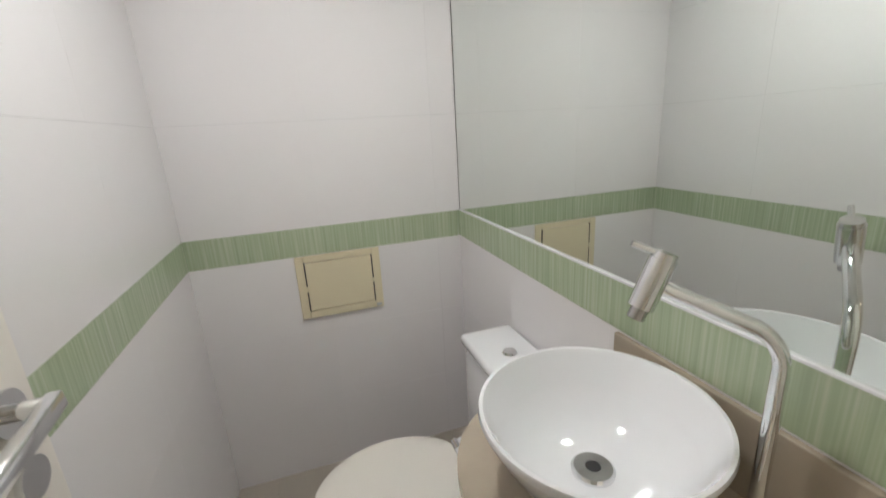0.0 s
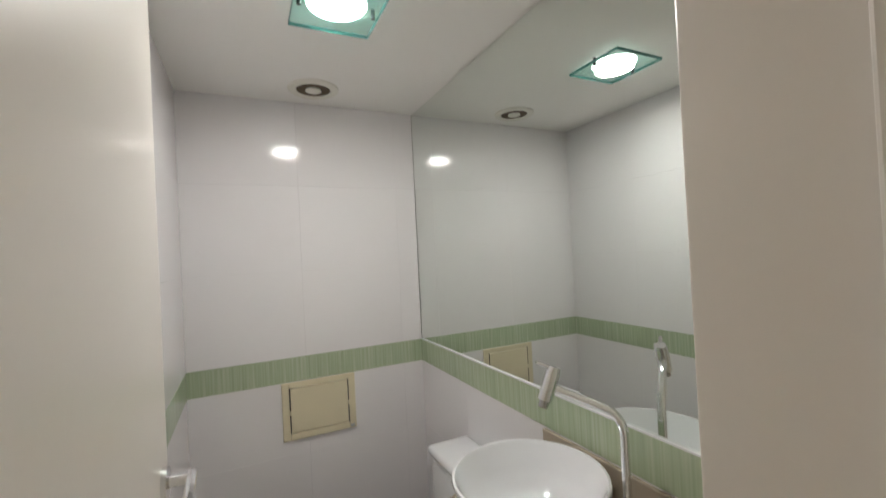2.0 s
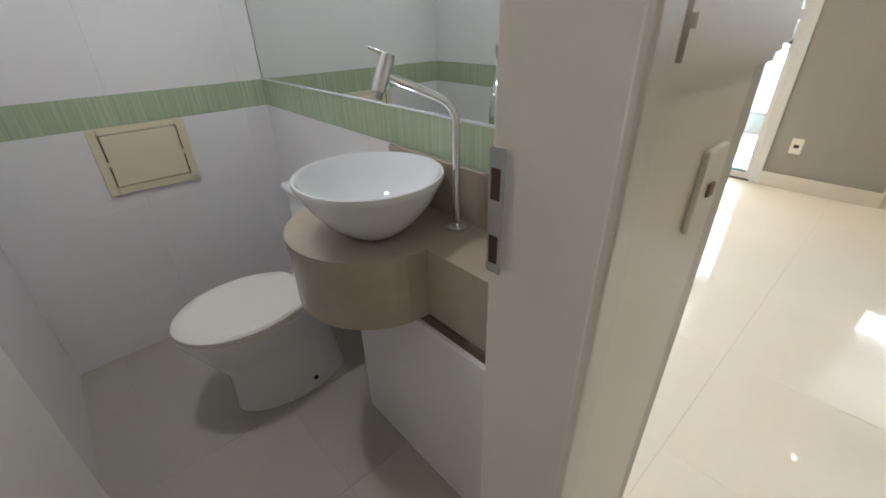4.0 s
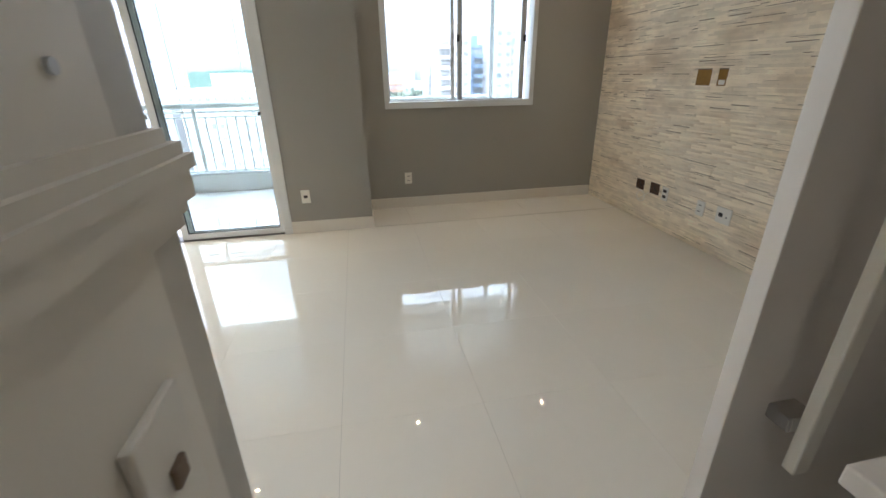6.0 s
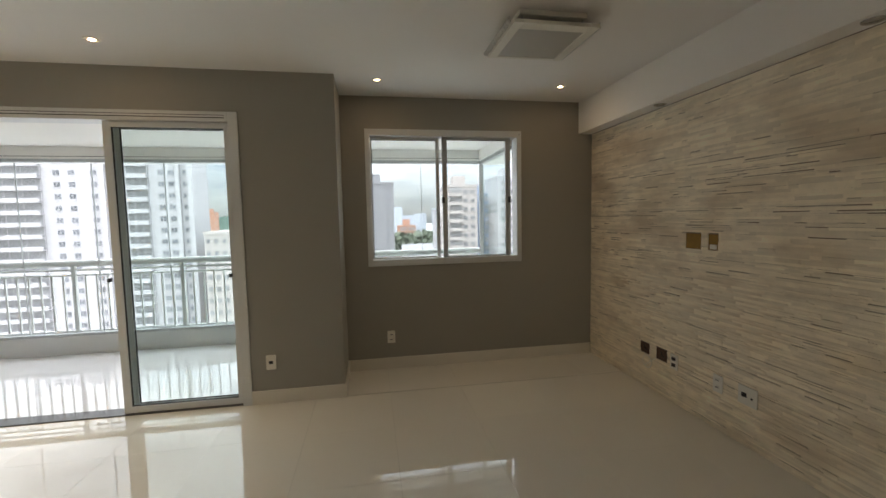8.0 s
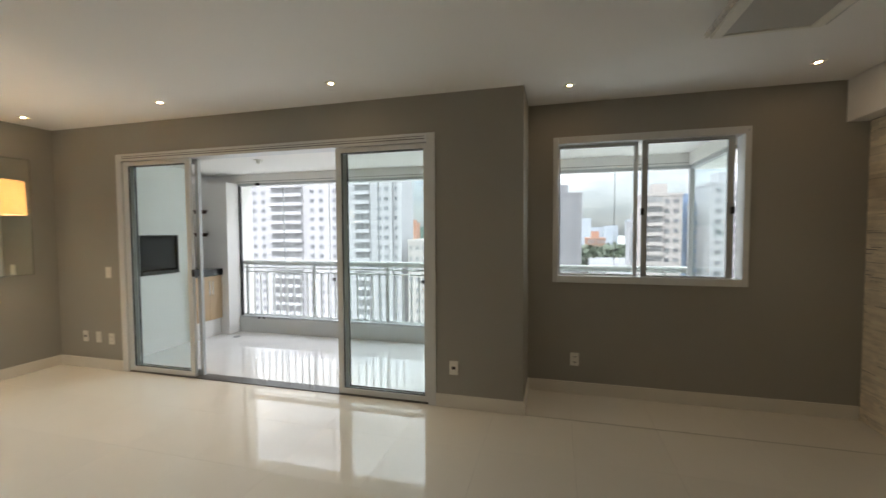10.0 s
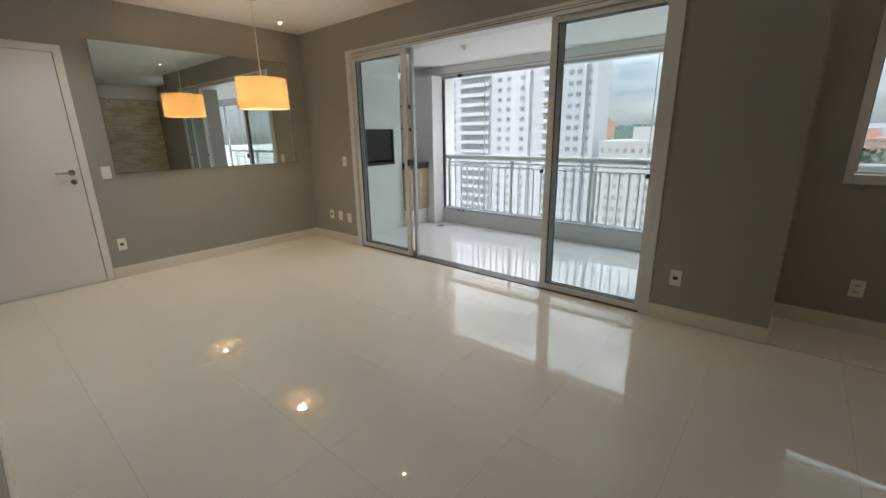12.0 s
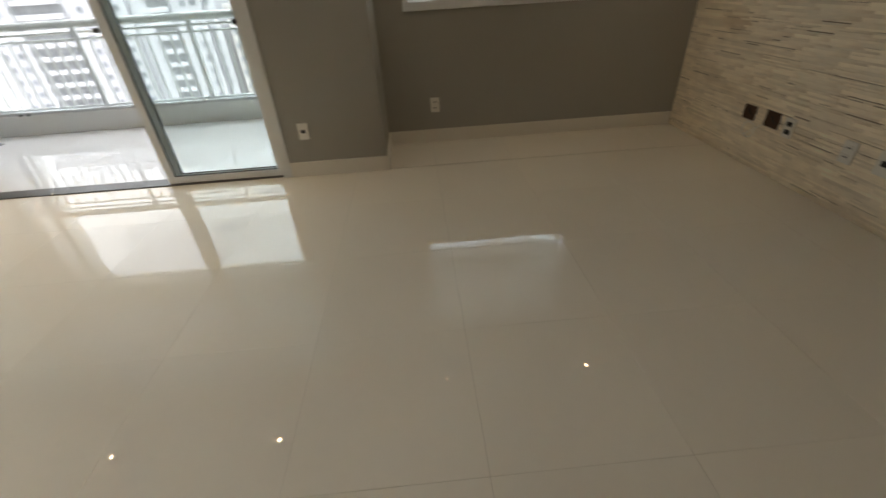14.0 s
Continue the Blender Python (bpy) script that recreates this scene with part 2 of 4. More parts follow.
def bx(bm, a, b, bev=0.0, seg=2):
    """A box from corner a to corner b, with optional rounded edges."""
    lo, hi = [min(p, q) for p, q in zip(a, b)], [max(p, q) for p, q in zip(a, b)]
    m = Matrix.Translation([(p + q) / 2 for p, q in zip(lo, hi)]) @ Matrix.Diagonal([q - p for p, q in zip(lo, hi)] + [1])
    got = bmesh.ops.create_cube(bm, size=1, matrix=m)
    if bev:
        edges = list({e for v in got["verts"] for e in v.link_edges})
        bmesh.ops.bevel(bm, geom=edges, offset=bev, segments=seg, affect="EDGES", profile=0.5)
    return bm


def box(a, b, bev=0.0, seg=2):
    return bx(bmesh.new(), a, b, bev, seg)


def boxes(*pairs, bev=0.0):
    bm = bmesh.new()
    for a, b in pairs:
        bx(bm, a, b, bev)
    return bm


def rod(bm, p, q, r, seg=12, r2=None):
    p, q = Vector(p), Vector(q)
    m = Matrix.Translation((p + q) / 2) @ (q - p).to_track_quat("Z", "Y").to_matrix().to_4x4()
    bmesh.ops.create_cone(bm, cap_ends=True, segments=seg, radius1=r, radius2=r if r2 is None else r2, depth=(q - p).length, matrix=m)
    return bm


def lathe(bm, profile, centre, seg=36, sx=1.0, sy=1.0):
    """A body of revolution from (radius, height) pairs; a zero radius closes it."""
    cx, cy, cz = centre
    rings = []
    for r, z in profile:
        if r < 1e-6:
            rings.append([bm.verts.new((cx, cy, cz + z))])
        else:
            rings.append([bm.verts.new((cx + sx * r * math.cos(2 * math.pi * i / seg), cy + sy * r * math.sin(2 * math.pi * i / seg), cz + z)) for i in range(seg)])
    for a, b in zip(rings, rings[1:]):
        for i in range(seg):
            j = (i + 1) % seg
            if len(a) == 1 and len(b) > 1:
                bm.faces.new((a[0], b[j], b[i]))
            elif len(b) == 1 and len(a) > 1:
                bm.faces.new((a[i], a[j], b[0]))
            elif len(a) > 1:
                bm.faces.new((a[i], a[j], b[j], b[i]))
    bmesh.ops.recalc_face_normals(bm, faces=bm.faces)
    return bm


def tube(bm, pts, r, seg=12):
    """A round bar through the points."""
    pts = [Vector(p) for p in pts]
    rings, up = [], None
    for i, p in enumerate(pts):
        d = (pts[min(i + 1, len(pts) - 1)] - pts[max(i - 1, 0)]).normalized()
        if up is None:
            up = d.orthogonal().normalized()
        up = (up - d * up.dot(d)).normalized()
        side = d.cross(up)
        rings.append([bm.verts.new(p + r * (math.cos(2 * math.pi * k / seg) * up + math.sin(2 * math.pi * k / seg) * side)) for k in range(seg)])
    for a, b in zip(rings, rings[1:]):
        for k in range(seg):
            bm.faces.new((a[k], a[(k + 1) % seg], b[(k + 1) % seg], b[k]))
    bm.faces.new(rings[0])
    bm.faces.new(rings[-1])
    bmesh.ops.recalc_face_normals(bm, faces=bm.faces)
    return bm


def arc(c, r, a0, a1, u, v, n=8):
    """Points of an arc round c in the plane of u and v."""
    c, u, v = Vector(c), Vector(u), Vector(v)
    return [c + r * (math.cos(a) * u + math.sin(a) * v) for a in [radians(a0 + (a1 - a0) * i / n) for i in range(n + 1)]]


def prism(bm, outline, z0, z1):
    """An upright block over a plan outline."""
    lo = [bm.verts.new((x, y, z0)) for x, y in outline]
    hi = [bm.verts.new((x, y, z1)) for x, y in outline]
    n = len(outline)
    bm.faces.new(lo[::-1])
    bm.faces.new(hi)
    for i in range(n):
        bm.faces.new((lo[i], lo[(i + 1) % n], hi[(i + 1) % n], hi[i]))
    bmesh.ops.recalc_face_normals(bm, faces=bm.faces)
    return bm


def as_mesh(name, bm, material, smooth=False):
    me = bpy.data.meshes.new(name)
    if smooth:
        for f in bm.faces:
            f.smooth = True
        for e in bm.edges:
            if len(e.link_faces) == 2 and e.calc_face_angle(0) > radians(40):
                e.smooth = False
    bm.to_mesh(me)
    bm.free()
    for m in material if isinstance(material, (list, tuple)) else [material]:
        me.materials.append(m)
    return me


def thing(name, loc, label, category, group="", kind=""):
    ob = new(name)
    ob.location = loc
    AT[ob] = Vector(loc)
    return tagged(ob, label, category, group, kind)


def part(name, bm, material, parent, label="", smooth=False):
    """One mesh, modelled in world metres, hung under a thing or a part."""
    here = AT[parent]
    bmesh.ops.translate(bm, vec=-here, verts=bm.verts)
    ob = new(name, as_mesh(name, bm, material, smooth))
    ob.parent = parent
    AT[ob] = here
    return tagged(ob, label)


def piece(name, mesh, parent, loc, rot=0.0):
    """One more object on a shared mesh, at a place in the world."""
    ob = new(name, mesh)
    ob.parent = parent
    ob.location = Vector(loc) - AT[parent]
    ob.rotation_euler = (0, 0, rot)
    return ob


def solid(name, bm, material, label="", category="", group="", kind="", smooth=False, origin=None):
    """A thing that is one mesh."""
    if origin is not None:
        bmesh.ops.translate(bm, vec=-Vector(origin), verts=bm.verts)
    ob = new(name, as_mesh(name, bm, material, smooth))
    if origin is not None:
        ob.location = origin
    AT[ob] = Vector(origin) if origin is not None else Vector()
    return tagged(ob, label, category, group, kind)


def fixed(name, bm, material, label=""):
    return solid(name, bm, material, label, kind="structure")

# ---- plan of the flat, in metres ----
XL, XR = -5.11, 2.514          # entrance wall and stone wall of the living room
YW, YB = 0.565, 0.0            # window wall and balcony wall
ZC = 2.595                     # living room ceiling
YH = -3.334                    # back wall of the living room
BX, BY0, BY1, BZ = -1.99, -4.39, -3.383, 2.15   # powder room: end wall, door-side wall, mirror, ceiling
HX = -0.22                     # hall face of the powder room wall
YG, ZB = 1.84, 2.31            # balcony glazing line and balcony ceiling

# ---- large structure ----
floor = fixed("floor", box((XL - 0.2, -6.2, -0.25), (XR + 0.2, YW + 0.15, -0.002)), GROUT, "polished cream porcelain floor")
fixed("floor_balcony", box((-5.3, YW + 0.15, -0.25), (2.1, 2.2, -0.002)), GROUT, "polished white balcony floor")
fixed("ceiling", boxes(((XL, YH, ZC), (XR, YB, ZC + 0.2)), ((0.0, YB, ZC), (XR, YW, ZC + 0.2)), ((HX, -6.2, ZC), (XR, YH, ZC + 0.2))), WHITE, "plain white painted ceiling")
fixed("soffit", box((2.36, YH, 2.28), (XR - 0.012, YW, ZC - 0.001), 0.002), WHITE, "white dropped ceiling box above the stone wall")
fixed("wall_balcony", boxes(((XL, YB, 0), (-4.19, 0.16, ZC + 0.2)), ((-4.19, YB, 2.285), (-0.72, 0.16, ZC + 0.2)), ((-0.72, YB, 0), (0.0, YW + 0.15, ZC + 0.2))), PAINT, "taupe painted wall beside the balcony door")
fixed("wall_window", boxes(((0.0, YW, 0), (0.217, YW + 0.15, ZC + 0.2)), ((0.217, YW, 0), (1.745, YW + 0.15, 1.007)), ((0.217, YW, 2.297), (1.745, YW + 0.15, ZC + 0.2)), ((1.745, YW, 0), (XR + 0.2, YW + 0.15, ZC + 0.2))), PAINT, "taupe painted wall with a window")
fixed("wall_entrance", boxes(((XL - 0.18, -2.41, 0), (XL, 0.16, ZC + 0.2)), ((XL - 0.18, YH - 0.05, 0), (XL, -3.27, ZC + 0.2)), ((XL - 0.18, -3.27, 2.12), (XL, -2.41, ZC + 0.2)), ((XL - 0.22, -3.3, 0), (XL - 0.18, -2.38, 2.2))), PAINT, "taupe painted wall with mirror and front door")
fixed("wall_back", boxes(((XL, YH - 0.049, 0), (HX, YH, ZC)), ((HX - 0.17, YH - 0.049, BZ), (HX, YH, ZC))), PAINT, "taupe back wall of the living room")
wall_stone = fixed("wall_stone", box((XR, -6.2, 0), (XR + 0.2, YW + 0.15, ZC + 0.2)), STONEBACK, "wall clad in split travertine strips")
fixed("wall_hall", boxes(((1.45, -3.25, 0), (XR, -3.21, ZC)), ((0.52, -3.25, 2.12), (1.45, -3.21, ZC)), ((HX, -3.29, 2.14), (0.56, -3.21, ZC)), ((1.6, -6.2, 0), (1.75, -3.25, ZC)), ((HX - 0.16, -6.35, 0), (1.75, -6.2, ZC))), HALLP, "cream hall walls")
fixed("wall_powder_front", boxes(((-0.38, -3.693, 0), (HX, YH, ZC)), ((-0.38, -4.39, 2.06), (HX, -3.693, ZC)), ((-0.38, -6.2, 0), (HX, -4.39, ZC))), HALLP, "cream hall wall beside the powder room door")
wall_end = fixed("wall_powder_end", box((BX - 0.12, -4.5, 0), (BX - 0.008, YH - 0.05, BZ + 0.1)), WGROUT, "white tiled end wall of the powder room")
wall_side = fixed("wall_powder_side", box((BX - 0.008, -4.55, 0), (-0.38, BY0 - 0.008, BZ + 0.1)), WGROUT, "white tiled side wall of the powder room")
wall_mirror = fixed("wall_powder_mirror", box((BX - 0.008, -3.384, 0), (-0.38, -3.383, BZ + 0.1)), WGROUT, "tiled wall below the powder room mirror")
fixed("ceiling_powder", box((BX - 0.1, -4.5, BZ), (-0.38, -3.384, BZ + 0.1)), WHITE, "white powder room ceiling")

# skirting, each straight run a piece of its own
for a, b in (((XL, -2.365, 0), (XL + 0.014, YB, 0.11)), ((XL + 0.014, -0.014, 0), (-4.19, YB, 0.11)), ((-0.72, -0.014, 0), (0.014, YB, 0.11)), ((0.0, 0.0, 0), (0.014, YW - 0.014, 0.11)),
             ((0.0, YW - 0.014, 0), (XR - 0.012, YW, 0.11)), ((XL, YH, 0), (HX, YH + 0.014, 0.11)), ((HX, -3.69, 0), (HX + 0.012, YH + 0.014, 0.09))):
    fixed("baseboard", box(a, b, 0.003), SKIRT, "off-white skirting board along the wall foot")


# ---- balcony sliding door ----
def sliding_door():
    d = thing("door_balcony", (-2.45, 0.08, 0), "white aluminium sliding glass door, half open", "sliding door", kind="structure")
    x0, x1, h = -4.19, -0.72, 2.285
    for n, a, b in (("jamb", (x0, -0.012, 0), (x0 + 0.07, 0.15, h)), ("jamb", (x1 - 0.07, -0.012, 0), (x1, 0.15, h)), ("head", (x0 + 0.07, -0.012, h - 0.075), (x1 - 0.07, 0.15, h)),
                    ("track", (x0 + 0.07, 0.0, 0.001), (x1 - 0.07, 0.14, 0.008))):
        f = part(n, box(a, b, 0.004), ALU if n != "track" else TRACK, d)
        if n == "head":
            part("track_groove", boxes(((x0 + 0.09, -0.0125, h - 0.05), (x1 - 0.09, -0.0122, h - 0.044)), ((x0 + 0.09, -0.0125, h - 0.03), (x1 - 0.09, -0.0122, h - 0.026))), GASKET, f)
    # leaf: left and right edge, depth, width of the two stiles
    for l, r, y, sl, sr in ((x0 + 0.075, -3.262, 0.015, 0.05, 0.055), (x0 + 0.10, -3.208, 0.065, 0.045, 0.04), (-1.645, x1 - 0.075, 0.015, 0.052, 0.032), (-1.61, x1 - 0.078, 0.065, 0.045, 0.03)):
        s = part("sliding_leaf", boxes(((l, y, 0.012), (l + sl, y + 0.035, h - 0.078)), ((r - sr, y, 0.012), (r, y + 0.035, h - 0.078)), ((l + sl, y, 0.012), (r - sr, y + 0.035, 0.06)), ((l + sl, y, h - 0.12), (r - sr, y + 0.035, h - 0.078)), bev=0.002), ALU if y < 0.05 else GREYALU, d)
        if y < 0.05:
            g = part("pane", box((l + sl - 0.004, y + 0.015, 0.056), (r - sr + 0.004, y + 0.021, h - 0.116)), PANE2, s)
            g.visible_shadow = False
        part("gasket", boxes(((l + sl, y + 0.010, 0.06), (l + sl + 0.003, y + 0.026, h - 0.12)), ((r - sr - 0.003, y + 0.010, 0.06), (r - sr, y + 0.026, h - 0.12)), ((l + sl, y + 0.01, 0.06), (r - sr, y + 0.026, 0.064)), ((l + sl, y + 0.01, h - 0.124), (r - sr, y + 0.026, h - 0.12))), GASKET, s)
    for x, y in ((-3.235, 0.045), (-1.655, 0.03), (x1 - 0.1, 0.03)):
        part("latch", box((x - 0.022, y - 0.045, 1.03), (x + 0.012, y + 0.02, 1.10) if x < -3 else (x + 0.0, y - 0.01, 1.06), 0.004), DARK, d, "small black door latch")


sliding_door()


# ---- living room window ----
def window():
    w = thing("window_1", (0.98, YW, 1.007), "white aluminium sliding window with two sashes", "window", kind="structure")
    x0, x1, z0, z1, y = 0.217, 1.745, 1.007, 2.297, YW - 0.012
    part("window_frame", boxes(((x0, y, z0), (x0 + 0.045, YW + 0.14, z1)), ((x1 - 0.045, y, z0), (x1, YW + 0.14, z1)), ((x0 + 0.045, y, z0), (x1 - 0.045, YW + 0.14, z0 + 0.06)), ((x0 + 0.045, y, z1 - 0.06), (x1 - 0.045, YW + 0.14, z1)), bev=0.003), ALU, w)
    for l, r, yy, sl, sr in ((x0 + 0.047, 0.93, YW + 0.075, 0.012, 0.033), (0.953, x1 - 0.10, YW + 0.03, 0.042, 0.05)):
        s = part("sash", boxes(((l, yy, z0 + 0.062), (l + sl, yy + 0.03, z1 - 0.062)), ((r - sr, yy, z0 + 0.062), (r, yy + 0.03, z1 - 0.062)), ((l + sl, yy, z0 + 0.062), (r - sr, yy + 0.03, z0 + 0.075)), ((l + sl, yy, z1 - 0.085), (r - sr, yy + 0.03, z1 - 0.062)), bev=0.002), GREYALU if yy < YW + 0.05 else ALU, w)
        g = part("pane", box((l + sl - 0.003, yy + 0.012, z0 + 0.073), (r - sr + 0.003, yy + 0.018, z1 - 0.083)), PANE, s)
        g.visible_shadow = False
        part("gasket", boxes(((l + sl, yy - 0.001, z1 - 0.089), (r - sr, yy + 0.01, z1 - 0.085)), ((l + sl, yy - 0.001, z0 + 0.075), (l + sl + 0.004, yy + 0.01, z1 - 0.085))), GASKET, s)
    for x in (0.955, x1 - 0.115):
        part("latch", box((x - 0.012, YW + 0.008, 1.60), (x + 0.014, YW + 0.029, 1.66), 0.004), DARK, w, "small black sash latch")
    part("screw_cap", box((x1 - 0.03, y - 0.003, z1 - 0.04), (x1 - 0.015, y, z1 - 0.025), 0.001), GREYALU, w)


window()


# ---- balcony shell, glazing and railing ----
fixed("ceiling_balcony", boxes(((-5.3, 0.161, ZB), (-0.72, 2.1, ZB + 0.25)), ((-0.72, YW + 0.151, ZB), (3.2, 2.1, ZB + 0.25))), WHITE, "white balcony ceiling")
fixed("wall_balcony_outer", boxes(((-5.3, 0.16, ZB - 0.001), (-0.73, 0.17, ZB + 0.2)), ((-5.3, 1.59, 0), (-4.29, 2.1, 2.18)), ((-5.3, 0.16, 0), (-5.0, 1.59, ZB)), ((-5.0, 0.16, 0), (-4.5, 0.46, ZB)), ((-5.0, 0.46, 0), (-4.5, 0.975, 0.955)), ((-5.0, 0.46, 1.44), (-4.5, 0.975, ZB)), ((-5.0, 0.975, 0), (-4.5, 1.13, ZB))), WHITE, "white plastered balcony end wall")
fixed("wall_kerb", boxes(((-4.29, 1.80, 0), (1.74, 1.95, 0.205)), ((1.64, YW + 0.15, 0), (1.74, 1.80, 0.205))), ALU, "low white kerb under the balcony glazing")
beam = fixed("beam_balcony", boxes(((-5.3, 1.80, 2.18), (2.1, 2.2, ZB)), ((1.64, YW + 0.15, 2.18), (2.1, 1.80, ZB))), WHITE, "white lintel above the balcony glazing")
part("joint_line", box((-4.29, 1.7992, 2.203), (1.64, 1.7998, 2.208)), GASKET, beam)


def glazing():
    g = thing("window_balcony", (-1.3, YG, 0.205), "frameless folding glass panels closing the balcony", "balcony glazing", kind="structure")
    for z0, z1 in ((0.205, 0.235), (2.145, 2.18)):
        part("rail_profile", boxes(((-4.29, YG - 0.03, z0), (1.70, YG + 0.03, z1)), bev=0.003), GREYALU, g)
        part("rail_profile", boxes(((1.66, YW + 0.15, z0), (1.72, YG - 0.03, z1)), bev=0.003), GREYALU, g)
    part("corner_post", box((1.655, YG - 0.025, 0.235), (1.705, YG + 0.025, 2.145), 0.004), GREYALU, g)
    part("wall_profile", box((-4.288, YG - 0.02, 0.235), (-4.268, YG + 0.02, 2.145)), GASKET, g)
    n, x0, x1 = 8, -4.265, 1.63
    w = (x1 - x0) / n
    for i in range(n):
        p = part("pane", box((x0 + i * w + 0.003, YG - 0.005, 0.235), (x0 + (i + 1) * w - 0.003, YG + 0.005, 2.145)), PANE, g)
        p.visible_shadow = False
        if i:
            part("pane_seal", box((x0 + i * w - 0.003, YG - 0.006, 0.235), (x0 + i * w + 0.003, YG + 0.006, 2.145)), GREYALU, g)
    p = part("pane", box((1.685, YW + 0.17, 0.235), (1.695, YG - 0.05, 2.145)), PANE2, g)
    p.visible_shadow = False
    for x in (-3.92,):
        part("pivot", box((x - 0.05, YG - 0.05, 2.145), (x + 0.02, YG - 0.02, 2.185), 0.006), DARK, g, "black pivot block")
        for dx in (-0.06, 0.02):
            part("pivot", box((x + dx, YG - 0.045, 0.20), (x + dx + 0.035, YG - 0.02, 0.222), 0.004), DARK, g, "black pivot block")


glazing()


def railing():
    r = thing("balcony_railing", (-1.3, 1.91, 0.205), "white painted metal balcony railing with round handrail", "railing")
    y = 1.905
    part("handrail", tube(bmesh.new(), [(-4.28, y, 1.02), (1.70, y, 1.02)], 0.037, 16), ALU, r, smooth=True)
    for z in (0.945, 0.885):
        part("crossbar", tube(bmesh.new(), [(-4.28, y, z), (1.70, y, z)], 0.011, 8), ALU, r, smooth=True)
    part("bottom_bar", box((-4.28, y - 0.012, 0.225), (1.70, y + 0.012, 0.25)), ALU, r)
    n = 52
    bal, post = box((-0.008, -0.008, 0.25), (0.008, 0.008, 0.885)), box((-0.02, -0.02, 0.205), (0.02, 0.02, 1.0))
    mb, mp = as_mesh("baluster", bal, ALU), as_mesh("post", post, ALU)
    for i in range(n + 1):
        x = -4.22 + 5.88 * i / n
        piece("post" if i % 10 == 0 else "baluster", mp if i % 10 == 0 else mb, r, (x, y, 0))


railing()


def safety_net():
    bm = bmesh.new()
    z0, z1, y, s, h = 0.24, 2.16, 1.94, 0.055, 0.0012
    x0, x1 = -4.28, 1.70
    for sign in (1, -1):
        k = int((x1 - x0 + z1 - z0) / s) + 1
        for i in range(k):
            c = x0 - (z1 - z0) + i * s
            a, b = Vector((c, y, z0)), Vector((c + z1 - z0, y, z1))
            if a.x < x0:
                a = Vector((x0, y, z0 + x0 - c))
            if b.x > x1:
                b = Vector((x1, y, z0 + x1 - c))
            if b.x - a.x < 0.05:
                continue
            if sign < 0:
                a.z, b.z = z0 + z1 - a.z, z0 + z1 - b.z
            bm.faces.new([bm.verts.new(v) for v in (a + Vector((0, 0, h)), b + Vector((0, 0, h)), b - Vector((0, 0, h)), a - Vector((0, 0, h)))])
    solid("safety_net", bm, NETM, "pale diamond safety net stretched outside the balcony", "safety net", kind="stuff")


safety_net()


# ---- lamps that the rooms have, plus unseen added fill lamps ----
def lamp(name, kind, loc, watts, col, size=0.05, aim=None, spread=80):
    d = bpy.data.lights.new(name, kind)
    d.energy, d.color = watts, col
    if kind == "AREA":
        d.shape, d.size = "DISK", size
    else:
        d.shadow_soft_size = size
    if kind == "SPOT":
        d.spot_size, d.spot_blend = radians(spread), 1.0
    ob = new(name, d)
    ob.matrix_world = look(loc, aim if aim else (loc[0], loc[1] + 1e-4, loc[2] - 1))
    return ob


# Also builds the unseen fill lamps that are added to brighten the rooms.
def downlight(x, y, z=ZC, watts=14.0, spread=64, col=(1.0, 0.80, 0.55)):
    d = thing("downlight", (x, y, ZC), "small recessed ceiling downlight, lit warm, also used for added fill", "ceiling light", "recessed ceiling downlights")
    part("trim_ring", lathe(bmesh.new(), [(0.0155, -0.001), (0.020, -0.004), (0.042, -0.005), (0.046, -0.001), (0.046, 0.0)], (x, y, ZC), 24), WPLAS, d, smooth=True)
    part("bulb", lathe(bmesh.new(), [(0.0, -0.0035), (0.012, -0.003), (0.0165, -0.001)], (x, y, ZC), 20), BULB, d, "warm glowing bulb face")
    lamp("downlight_beam", "SPOT", (x, y, z - 0.012), watts, col, 0.02, spread=spread)


for x, y in ((-4.75, -1.75), (-4.75, -0.455), (-3.06, -0.45), (-1.405, -0.45), (0.34, 0.10), (1.94, 0.10)):
    downlight(x, y, watts=5.0 if x > 0 else 14.0)
# added unseen fill: a row over the living room's back, a weak hall lamp
for x, y, w in ((-4.3, -2.45, 20.0), (-3.06, -2.45, 15.0), (-1.405, -2.45, 7.5), (0.34, -2.45, 3.5), (0.75, -5.6, 2.5)):
    downlight(x, y, watts=w, spread=130, col=(1.0, 0.98, 0.95))


